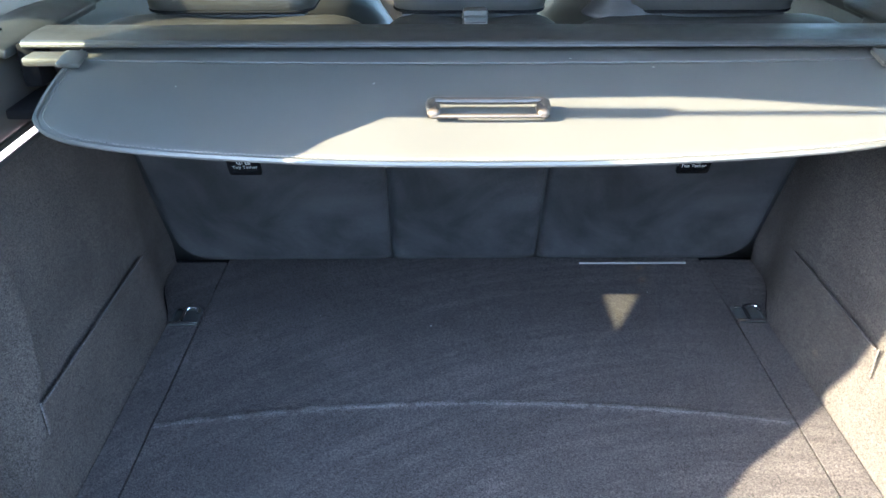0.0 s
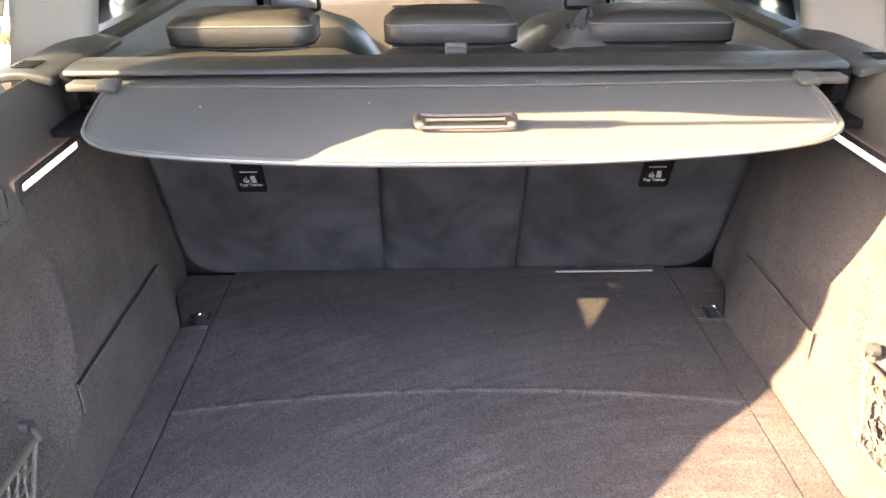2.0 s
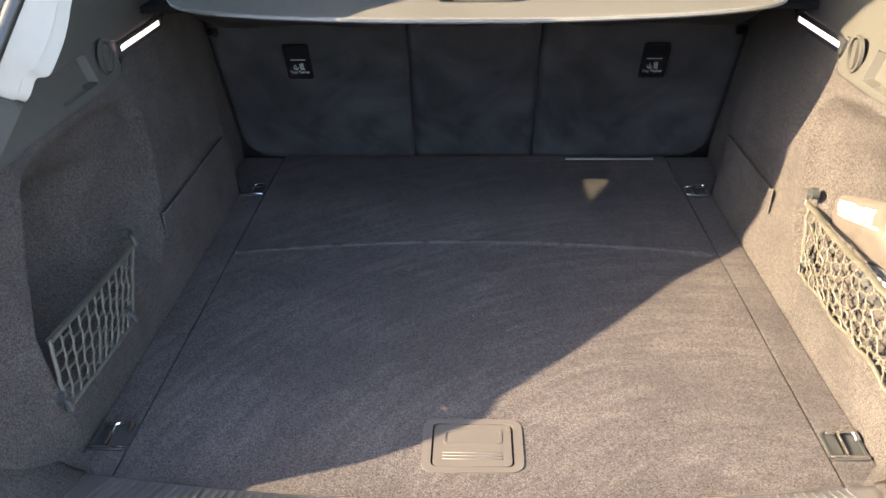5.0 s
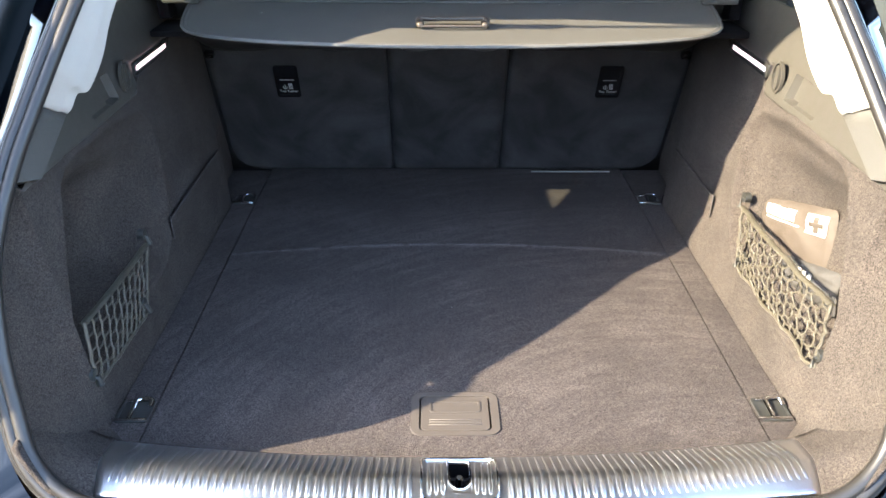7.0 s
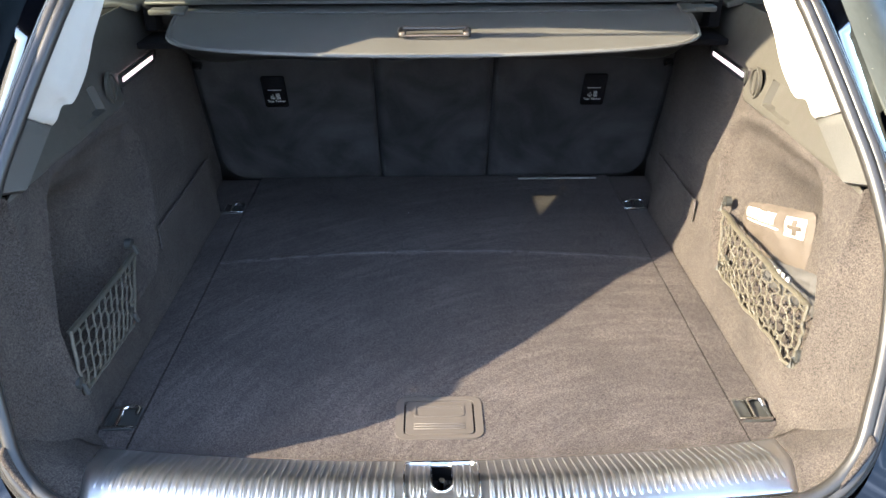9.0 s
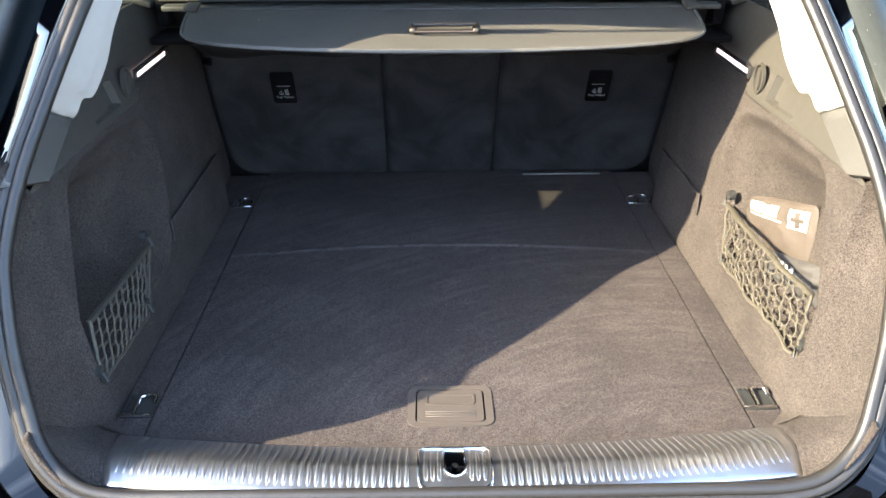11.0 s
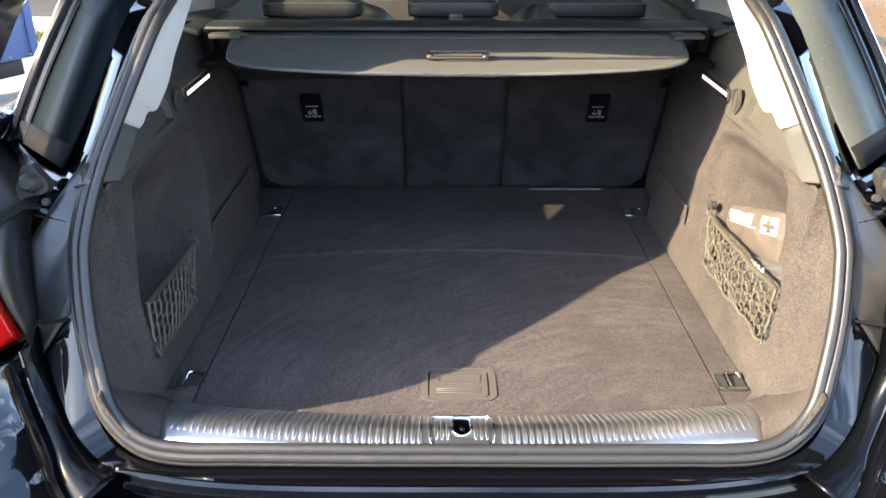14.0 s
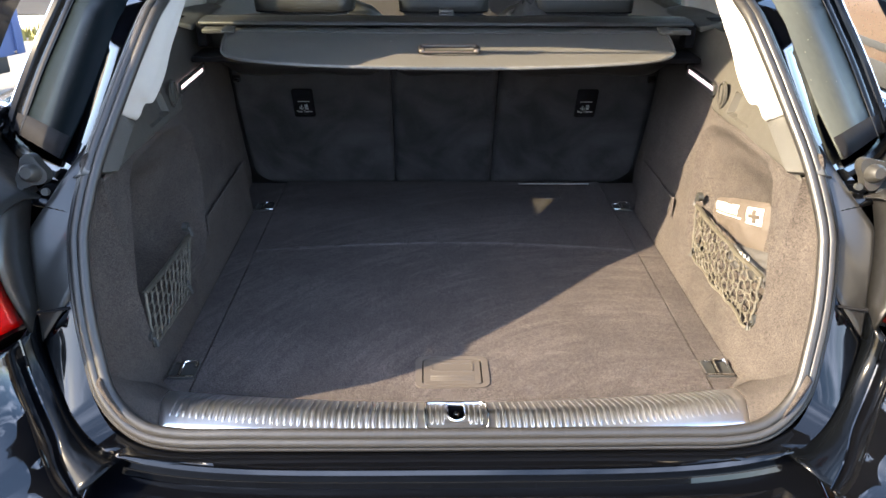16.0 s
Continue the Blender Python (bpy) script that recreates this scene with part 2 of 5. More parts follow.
# ---- builders ----
def part(name, bm, mat, parent=None, label="", smooth=True, solid=0.0, offset=-1.0, bevel=0.0, face=(0, -0.3, 1)):
    """Links a mesh under its thing. solid: thickness given to a sheet, behind the side that looks along face."""
    bmesh.ops.recalc_face_normals(bm, faces=bm.faces)
    if solid:
        way = Vector(face)
        total = Vector((0, 0, 0))
        for p in bm.faces:
            total += p.normal * p.calc_area()
        if total.dot(way) < 0:
            bmesh.ops.reverse_faces(bm, faces=bm.faces)
    me = bpy.data.meshes.new(name)
    bm.to_mesh(me)
    bm.free()
    me.materials.append(M[mat])
    if smooth:
        me.polygons.foreach_set("use_smooth", [True] * len(me.polygons))
        me.set_sharp_from_angle(angle=radians(40))
    ob = new(name, me)
    if parent is not None:
        ob.parent = parent
    if label:
        ob["label"] = label
    if solid:
        md = ob.modifiers.new("solid", "SOLIDIFY")
        md.thickness, md.offset = solid, offset
    if bevel:
        md = ob.modifiers.new("bevel", "BEVEL")
        md.width, md.segments, md.limit_method = bevel, 2, "ANGLE"
    return ob


def thing(name, label, category, group="", kind="", place=(0, 0, 0)):
    ob = new(name)
    ob.empty_display_size = 0.1
    ob.location = place
    return tagged(ob, label, category, group, kind)


def grid(fn, nu, nv, bm=None):
    bm = bm or bmesh.new()
    vs = [[bm.verts.new(fn(i / nu, j / nv)) for j in range(nv + 1)] for i in range(nu + 1)]
    for i in range(nu):
        for j in range(nv):
            bm.faces.new((vs[i][j], vs[i + 1][j], vs[i + 1][j + 1], vs[i][j + 1]))
    return bm


def loft(curves, bm=None):
    """A sheet through curves that have the same number of points."""
    bm = bm or bmesh.new()
    vs = [[bm.verts.new(p) for p in c] for c in curves]
    for a, b in zip(vs, vs[1:]):
        for i in range(len(a) - 1):
            bm.faces.new((a[i], a[i + 1], b[i + 1], b[i]))
    return bm


def smooth_line(pts, n):
    """n + 1 points of a Catmull-Rom line through pts."""
    pts = [Vector(p) for p in pts]
    ext = [2 * pts[0] - pts[1]] + pts + [2 * pts[-1] - pts[-2]]
    out = []
    for k in range(n + 1):
        u = k / n * (len(pts) - 1)
        i = min(int(u), len(pts) - 2)
        t = u - i
        a, b, c, d = ext[i:i + 4]
        out.append(0.5 * (2 * b + (c - a) * t + (2 * a - 5 * b + 4 * c - d) * t * t + (3 * b - a - 3 * c + d) * t ** 3))
    return out


def tube(pts, r, n=8, closed=False, bm=None, squash=1.0):
    bm = bm or bmesh.new()
    pts = [Vector(p) for p in pts]
    rings = []
    up = Vector((0, 0, 1))
    for i, p in enumerate(pts):
        a = pts[i - 1] if (i or closed) else p
        b = pts[(i + 1) % len(pts)] if (i < len(pts) - 1 or closed) else p
        d = (b - a).normalized()
        ref = up if abs(d.dot(up)) < 0.95 else Vector((1, 0, 0))
        s = d.cross(ref).normalized()
        w = s.cross(d)
        rr = r[i] if isinstance(r, (list, tuple)) else r
        rings.append([bm.verts.new(p + rr * (math.cos(2 * math.pi * k / n) * s + squash * math.sin(2 * math.pi * k / n) * w)) for k in range(n)])
    m = len(pts)
    for i in range(m if closed else m - 1):
        a, b = rings[i], rings[(i + 1) % m]
        for k in range(n):
            bm.faces.new((a[k], a[(k + 1) % n], b[(k + 1) % n], b[k]))
    if not closed:
        bm.faces.new(rings[0][::-1])
        bm.faces.new(rings[-1])
    return bm


def box(size, at=(0, 0, 0), bevel=0.0, seg=2, bm=None, turn=None):
    t = bmesh.new()
    bmesh.ops.create_cube(t, size=1.0)
    bmesh.ops.scale(t, vec=size, verts=t.verts)
    if bevel:
        bmesh.ops.bevel(t, geom=list(t.edges), offset=bevel, segments=seg, affect="EDGES", profile=0.5)
    if turn is not None:
        bmesh.ops.transform(t, matrix=turn, verts=t.verts)
    bmesh.ops.translate(t, vec=at, verts=t.verts)
    if bm is None:
        return t
    me = bpy.data.meshes.new("t")
    t.to_mesh(me)
    t.free()
    bm.from_mesh(me)
    bpy.data.meshes.remove(me)
    return bm


def round_rect(w, h, r, n=5):
    out = []
    for cx, cy, a0 in ((w / 2 - r, h / 2 - r, 0), (-w / 2 + r, h / 2 - r, 90), (-w / 2 + r, -h / 2 + r, 180), (w / 2 - r, -h / 2 + r, 270)):
        for k in range(n + 1):
            a = radians(a0 + 90 * k / n)
            out.append((cx + r * math.cos(a), cy + r * math.sin(a)))
    return out


def plate(outline, m, depth, bm=None):
    """A flat plate of the outline (x, y of the pose m), of some depth along the pose's z."""
    bm = bm or bmesh.new()
    lo = [bm.verts.new(m @ Vector((x, y, 0))) for x, y in outline]
    hi = [bm.verts.new(m @ Vector((x * 0.985, y * 0.985, depth))) for x, y in outline]
    k = len(outline)
    for i in range(k):
        bm.faces.new((lo[i], lo[(i + 1) % k], hi[(i + 1) % k], hi[i]))
    bm.faces.new(lo[::-1])
    bm.faces.new(hi)
    return bm


def ring_plate(outer, inner, m, depth, bm=None):
    bm = bm or bmesh.new()
    k = len(outer)
    rows = [[bm.verts.new(m @ Vector((x, y, z))) for x, y in o] for o, z in ((outer, 0), (outer, depth), (inner, depth), (inner, 0))]
    for a, b in zip(rows, rows[1:]):
        for i in range(k):
            bm.faces.new((a[i], a[(i + 1) % k], b[(i + 1) % k], b[i]))
    return bm


def lettering(text, size, m, mat, parent, name="lettering", depth=0.0004):
    cu = bpy.data.curves.new(name, "FONT")
    cu.body, cu.size, cu.extrude, cu.align_x, cu.align_y = text, size, depth, "CENTER", "CENTER"
    tmp = bpy.data.objects.new("t", cu)
    me = bpy.data.meshes.new_from_object(tmp)
    bpy.data.objects.remove(tmp)
    me.materials.append(M[mat])
    me.transform(m)
    ob = new(name, me)
    ob.parent = parent
    return ob


def smoothstep(a, b, x):
    t = min(1.0, max(0.0, (x - a) / (b - a)))
    return t * t * (3 - 2 * t)


def interp(x, xs, ys):
    return float(np.interp(x, xs, ys))


def poly_dist(p, poly):
    """Signed distance to a polygon, positive inside."""
    x, y = p
    best, inside = 1e9, False
    for (ax, ay), (bx, by) in zip(poly, poly[1:] + poly[:1]):
        ex, ey = bx - ax, by - ay
        t = min(1, max(0, ((x - ax) * ex + (y - ay) * ey) / (ex * ex + ey * ey)))
        best = min(best, math.hypot(x - ax - t * ex, y - ay - t * ey))
        if (ay > y) != (by > y) and x < ax + (y - ay) / (by - ay) * ex:
            inside = not inside
    return best if inside else -best


# ---- lines of the car ----
FLOOR = 0.63
WALL_X, WALL_LEAN = 0.487, 0.10
OPEN_Z = (0.60, 0.66, 0.84, 1.00, 1.20, 1.45)
OPEN_Y = (-0.06, -0.05, 0.045, 0.125, 0.28, 0.49)


def seal_line(n=60):
    """The middle of the rubber seal round the opening, from the sill's middle up one side."""
    return narrow(smooth_line([(0, -0.044, 0.672), (0.15, -0.044, 0.672), (0.30, -0.043, 0.672), (0.40, -0.042, 0.673), (0.455, -0.034, 0.686), (0.497, -0.013, 0.722),
                        (0.517, 0.014, 0.772), (0.533, 0.048, 0.85), (0.542, 0.097, 0.942), (0.535, 0.147, 1.03), (0.514, 0.217, 1.12),
                        (0.480, 0.307, 1.23), (0.43, 0.44, 1.38)], n))


def narrow(pts, share=1.0):
    """The opening tightens and bends forward towards the roof."""
    out = []
    for p in lean(pts):
        d = share * interp(p.z, (0.93, 1.01, 1.07, 1.16, 1.25, 1.40), (0, 0.009, 0.015, 0.019, 0.022, 0.024))
        out.append(Vector((p.x - d, p.y + 1.2 * d, p.z)))
    return out


def lean(pts, much=0.075):
    """The pillars bend forward towards the roof."""
    return [Vector((p.x, p.y + much * smoothstep(1.195, 1.275, p.z), p.z)) for p in pts]


def wall_x(y, z):
    return WALL_X + WALL_LEAN * (z - FLOOR) + max(0.008, 0.037 - 0.09 * (z - 0.70)) * smoothstep(0.90, 1.06, y)


# ---- the ground and what stands on it ----
def rough_ground():
    bm = grid(lambda u, v: (-150 + 300 * u, -150 + 300 * v, 0.0), 30, 30)
    tagged(part("ground", bm, "ground", smooth=False), "sunlit pale worn concrete yard", "ground", kind="structure")


rough_ground()


def far_wall():
    """An unseen plain dark wall behind the open tailgate, added to block low sky."""
    bm = box((28, 0.5, 4.2), (-8, -14.0, 2.1), 0.02)
    for k in range(14):
        box((0.06, 0.06, 4.1), (-20 + 2 * k, -13.72, 2.1), 0.01, 1, bm)
    tagged(part("sky_block_wall", bm, "building", smooth=False), "unseen plain dark clad wall added across the yard to block low sky", "wall", kind="structure")


far_wall()

# ---- the estate car ----
car = thing("estate_car", "glossy black estate car with its tailgate raised, on concrete", "car")


def both(fn):
    for s in (-1, 1):
        fn(s)


# load floor -------------------------------------------------------------
def load_floor():
    def crease(x):
        return 0.714 - 0.24 * x * x

    def f(u, v):
        x = (u - 0.5) * 2 * 0.4328
        front = 0.052 + 0.16 * x * x
        y = front + (1.128 - front) * v
        z = FLOOR + 0.0025 * math.exp(-((y - crease(x)) / 0.006) ** 2) + 0.0012 * noise.noise((x * 5, y * 5, 0))
        z -= 0.0004 * smoothstep(0.430, 0.4328, abs(x))
        if abs(x) < 0.052 and 0.143 < y < 0.228:
            z -= 0.012
        return (x, y, z)
    fl = part("load_floor", grid(f, 96, 200), "floor", car, "dark brown-grey carpeted load floor, brushed in swirls", solid=0.015, smooth=False)
    seam = [(x, crease(x), FLOOR + 0.0016 + 0.0010 * noise.noise((x * 30, 0, 0))) for x in [k * 0.86 / 80 - 0.43 for k in range(81)]]
    part("fold_line", tube(seam, [0.0050 + 0.0040 * noise.noise((k * 0.55, 3, 1)) for k in range(81)], 8, squash=0.22), "worn", fl, "lint-grey fold across the floor")
    return fl


floor = load_floor()


def floor_strip(s):
    def f(u, v):
        y = 0.085 + 1.03 * v
        x = 0.4354 + (wall_x(y, FLOOR) - 0.0022 - 0.4354) * u
        z = FLOOR - 0.0003 * (smoothstep(0.92, 1, u) + 1 - smoothstep(0, 0.08, u)) + 0.0012 * noise.noise((s * x * 5, y * 5, 0))
        return (s * x, y, z)
    st = part("floor_strip", grid(f, 10, 80), "floor", car, "carpeted side strip with lashing eyes", solid=0.012, smooth=False)
    for y0, y1 in ((0.168, 0.214), (0.910, 0.952)):
        ym, w, h = (y0 + y1) / 2, 0.046, y1 - y0 + 0.004
        m = pose(s * 0.459, ym, FLOOR + 0.0005)
        tie = part("tie_down", ring_plate(round_rect(w, h, 0.004, 2), round_rect(w - 0.006, h - 0.006, 0.003, 2), m, 0.003), "plastic", st, "hinged chrome lashing eye in a dark cup")
        part("cup", plate(round_rect(w - 0.006, h - 0.006, 0.003, 2), m, 0.0012), "plastic", tie)
        part("hinge_bar", box((w + 0.004, 0.0045, 0.005), (s * 0.459 - 0.002, y0 + 0.001, FLOOR + 0.004), 0.0015, 2), "chrome", tie)
        xm = s * 0.459 + 0.006
        strap = smooth_line([(xm - 0.010, y0 + 0.004, FLOOR + 0.005), (xm - 0.010, ym, FLOOR + 0.0065), (xm - 0.009, y1 - 0.006, FLOOR + 0.008), (xm + 0.004, y1 - 0.003, FLOOR + 0.009),
                             (xm + 0.013, y1 - 0.006, FLOOR + 0.008), (xm + 0.013, ym + 0.004, FLOOR + 0.0065)], 20)
        part("eye", tube(strap, 0.0034, 8, squash=0.6), "chrome", tie)
        part("eye_stop", box((0.016, 0.005, 0.004), (xm - 0.016, y1 - 0.004, FLOOR + 0.005), 0.0015, 2), "chrome", tie)


both(floor_strip)
part("floor_base", box((1.08, 1.06, 0.01), (0, 0.61, FLOOR - 0.014)), "groove", car)


def floor_handle():
    m = pose(0.0, 0.185, FLOOR - 0.002)
    rim = part("handle_plate", ring_plate(round_rect(0.126, 0.094, 0.016), round_rect(0.103, 0.078, 0.009), m, 0.0042), "flap", floor, "flush dark plastic lifting handle")
    part("flap", plate(round_rect(0.0985, 0.0735, 0.007), pose(0.0, 0.185, FLOOR - 0.002), 0.0036), "flap", floor)
    part("grip", ring_plate(round_rect(0.074, 0.026, 0.006), round_rect(0.068, 0.020, 0.004), pose(0.0, 0.199, FLOOR + 0.0014), 0.0014), "flap", floor)
    for k in range(3):
        part("ridge", box((0.074, 0.0022, 0.0016), (0.0, 0.160 + 0.0055 * k, FLOOR + 0.0021), 0.0005, 1), "flap", floor)


floor_handle()


# carpeted side walls ----------------------------------------------------
RECESS = [(0.555, 0.955), (0.588, 0.92), (0.590, 0.87), (0.572, 0.80), (0.535, 0.735), (0.50, 0.712), (0.20, 0.708), (0.172, 0.73), (0.172, 0.80),
          (0.205, 0.875), (0.250, 0.955), (0.285, 0.972), (0.45, 0.972)]


def wall_top(y):
    return interp(y, (0.16, 0.57, 0.60, 0.77, 0.79, 1.1), (0.99, 0.99, 1.012, 1.012, 1.03, 1.03))


def side_wall(s):
    def f(u, v):
        if u < 0.18:
            t = 1 - u / 0.18
            z0 = FLOOR - 0.006 + (0.99 - FLOOR + 0.006) * v
            b = Vector((wall_x(0.16, z0) - 0.035 * (1 - smoothstep(0, 0.06, v)), 0.16 - 0.03 * (1 - smoothstep(0, 0.1, v)), z0))
            zs = 0.683 + (1.036 - 0.683) * v
            e = Vector((interp(zs - 0.008 * (1 - smoothstep(0, 0.06, v)), (0.675, 0.69, 0.71, 0.74, 0.78, 0.83, 0.94, 1.02), (0.449, 0.466, 0.488, 0.503, 0.514, 0.521, 0.533, 0.532)),
                        interp(zs, (0.683, 0.722, 0.772, 0.85, 0.942, 1.03), (-0.040, -0.018, 0.008, 0.048, 0.098, 0.148)), zs))
            p = b.lerp(e, t)
            p.x += 0.010 * math.sin(math.pi * t) * (0.3 + v)
            p.z -= 0.004 * math.sin(math.pi * t) * (1 - v)
            return (s * p.x, p.y, p.z)
        y = 0.16 + (1.12 - 0.16) * (u - 0.18) / 0.82
        z = FLOOR - 0.006 + (wall_top(y) - FLOOR + 0.006) * v
        x = wall_x(y, z)
        d = poly_dist((y, z), RECESS)
        deep = smoothstep(0, interp(y, (0.2, 0.35, 0.5), (0.03, 0.06, 0.09)), d) * smoothstep(0.60, 0.30, y) * smoothstep(0.975, 0.86, z)
        x += 0.014 * smoothstep(-0.010, 0.024, d) + (0.055 if s > 0 else 0.09) * deep - 0.0025 * math.exp(-((d + 0.006) / 0.008) ** 2)
        if (0.549 if s < 0 else 0.643) < y < 0.897 and 0.722 < z < 0.769:
            x += 0.0015
        x += 0.0015 * noise.noise((y * 6, z * 6, s * 3))
        return (s * x, y, z)
    w = part("side_wall", grid(f, 330, 130), "wall", car, "dark brown-grey carpeted load bay wall with a recess", solid=0.008, face=(-s, 0, 0))
    y0, y1 = (0.551, 0.893) if s < 0 else (0.645, 0.90)
    x0 = wall_x(0.7, 0.745)
    m = Matrix.Translation((s * (x0 - 0.003), (y0 + y1) / 2, 0.746)) @ Matrix(((0, 0, -s, 0), (1, 0, 0, 0), (0, 1, 0, 0), (0, 0, 0, 1)))
    part("pocket_flap", plate(round_rect(y1 - y0, 0.044, 0.003, 2), m, 0.0025), "wall", w, "narrow strip flap in the wall")
    part("flap_edge", box((0.002, y1 - y0 - 0.004, 0.001), (s * (x0 - 0.006), (y0 + y1) / 2, 0.7685)), "worn", w)
    part("flap_stop", box((0.002, 0.0022, 0.046), (s * (x0 - 0.005), y0 - 0.003, 0.75), 0.0006, 1), "worn", w)
    return w


both(side_wall)


# plastic upper trim with lamp, hook and bag slot -------------------------
def upper_trim(s):
    def x_at(y, z):
        return 0.522 + 0.30 * max(0, z - 0.99)

    def f(u, v):
        y = 0.165 + 0.82 * u
        zb = wall_top(y) - 0.004
        z = zb + (interp(y, (0.165, 0.20, 0.28, 0.36), (0.99, 1.0, 1.045, 1.118)) - zb) * v
        x = x_at(y, z)
        if 0.588 < y < 0.766 and z < 1.032:
            x += 0.006
        if 0.400 < y < 0.503 and 1.000 < z < 1.040:
            x += 0.013 if y > 0.468 else 0.005
        return (s * x, y, z)
    t = part("upper_trim", grid(f, 240, 44), "trim", car, "dark grained plastic side trim", solid=0.004, face=(-s, 0, 0))
    ax = Matrix(((0, 0, -s, 0), (1, 0, 0, 0), (0, 1, 0, 0), (0, 0, 0, 1)))
    # added ledge that blocks sun, trimming the lit patch on the floor
    part("patch_block_ledge", box((0.142, 0.096, 0.012), (s * 0.461, 0.752, 1.054), 0.003, 2), "groove", t, "dark ledge added under the cover's end to cut the sun patch")
    m = Matrix.Translation((s * 0.5285, 0.677, 1.022)) @ ax
    lamp = part("cargo_lamp", ring_plate(round_rect(0.185, 0.022, 0.004, 2), round_rect(0.166, 0.009, 0.002, 2), m, 0.004), "plastic", t, "lit strip lamp in a black frame")
    part("lens", plate(round_rect(0.166, 0.009, 0.002, 2), m, 0.0025), "lamp", lamp, "glowing pale pink-white lens")
    m = Matrix.Translation((s * 0.527, 0.541, 1.024)) @ ax
    ell = [(0.0205 * math.cos(a), 0.026 * math.sin(a)) for a in [2 * math.pi * k / 24 for k in range(24)]]
    inn = [(0.0165 * math.cos(a), 0.022 * math.sin(a)) for a in [2 * math.pi * k / 24 for k in range(24)]]
    hook = part("bag_hook", ring_plate(ell, inn, m, 0.005), "trim", t, "oval folding bag hook")
    part("hook_cup", plate(inn, m, 0.001), "groove", hook)
    part("hook_tongue", plate(round_rect(0.012, 0.040, 0.006), m @ pose(-0.002, 0, 0), 0.006), "trim", hook)
    return t


both(upper_trim)


# inner pillar trims -----------------------------------------------------
def pillar_trim(s):
    inner = smooth_line([(0.508, 0.187, 0.994), (0.508, 0.2856, 1.0435)], 6)
    outer = smooth_line([(0.517, 0.142, 1.010), (0.508, 0.230, 1.072)], 6)
    back = [Vector((p.x + 0.018, p.y + 0.03, p.z)) for p in inner]
    rim = [p + Vector((0.020, -0.016, 0)) for p in outer]
    shut = Vector((0.018, 0.012, -0.010))
    inner, outer, back, rim = [[c[0] + shut] + c for c in (inner, outer, back, rim)]
    part("pillar_foot", loft([[(s * p.x, p.y, p.z) for p in c] for c in (back, inner, [a.lerp(b, 0.9) - Vector((0, 0.006, 0)) for a, b in zip(inner, outer)], rim)]), "grey", car,
         "dark grey grained pillar foot trim", solid=0.003, face=(-s, -1, 0))
    n = 30
    inner = smooth_line([(0.506, 0.283, 1.0445), (0.498, 0.284, 1.053), (0.491, 0.292, 1.069), (0.482, 0.302, 1.069), (0.474, 0.313, 1.083), (0.464, 0.33, 1.11), (0.453, 0.345, 1.15), (0.438, 0.383, 1.205), (0.425, 0.455, 1.31), (0.40, 0.53, 1.43)], n)
    outer = smooth_line([(0.530, 0.222, 1.068), (0.526, 0.218, 1.080), (0.513, 0.217, 1.108), (0.502, 0.225, 1.124), (0.496, 0.243, 1.145), (0.488, 0.265, 1.175), (0.477, 0.297, 1.215), (0.45, 0.37, 1.31), (0.42, 0.45, 1.39)], n)
    outer = narrow(outer)
    inner = lean(inner, 0.05)
    mid = [a.lerp(b, 0.30) + Vector((0.001, 0.002, 0)) for a, b in zip(inner, outer)]
    step = [a.lerp(b, 0.31) - Vector((0.003, 0.006, -0.001)) for a, b in zip(inner, outer)]
    deep = [Vector((interp(p.z, (1.05, 1.2, 1.43), (0.56, 0.62, 0.56)), interp(p.z, (1.05, 1.15, 1.24, 1.43), (0.40, 0.562, 0.72, 0.735)), p.z + 0.005)) for p in inner]
    edge = [p + Vector((0.012, 0.03, 0.0)) for p in inner]
    lip = [p + Vector((0.006, 0.004, 0)) for p in outer]
    part("pillar_trim", loft([[(s * p.x, p.y, p.z) for p in c] for c in (deep, edge, inner, mid, step, outer, lip)]), "white", car, "pale grey pillar trim", solid=0.004, face=(-s, -1, 0)).data.set_sharp_from_angle(angle=radians(18))
    # trim between the quarter window and the door
    def f(u, v):
        z = 1.06 + 0.36 * v
        bend = smoothstep(0.6, 1.0, u)
        return (s * (0.683 - 0.13 * min(u / 0.8, 1) + 0.05 * bend - 0.05 * v), 0.925 + 0.07 * u + 0.05 * bend + 0.06 * v, z)
    part("rear_pillar_trim", grid(f, 16, 10), "pale", car, "pale grey rear pillar trim", solid=0.012, face=(-s, -1, 0))


both(pillar_trim)


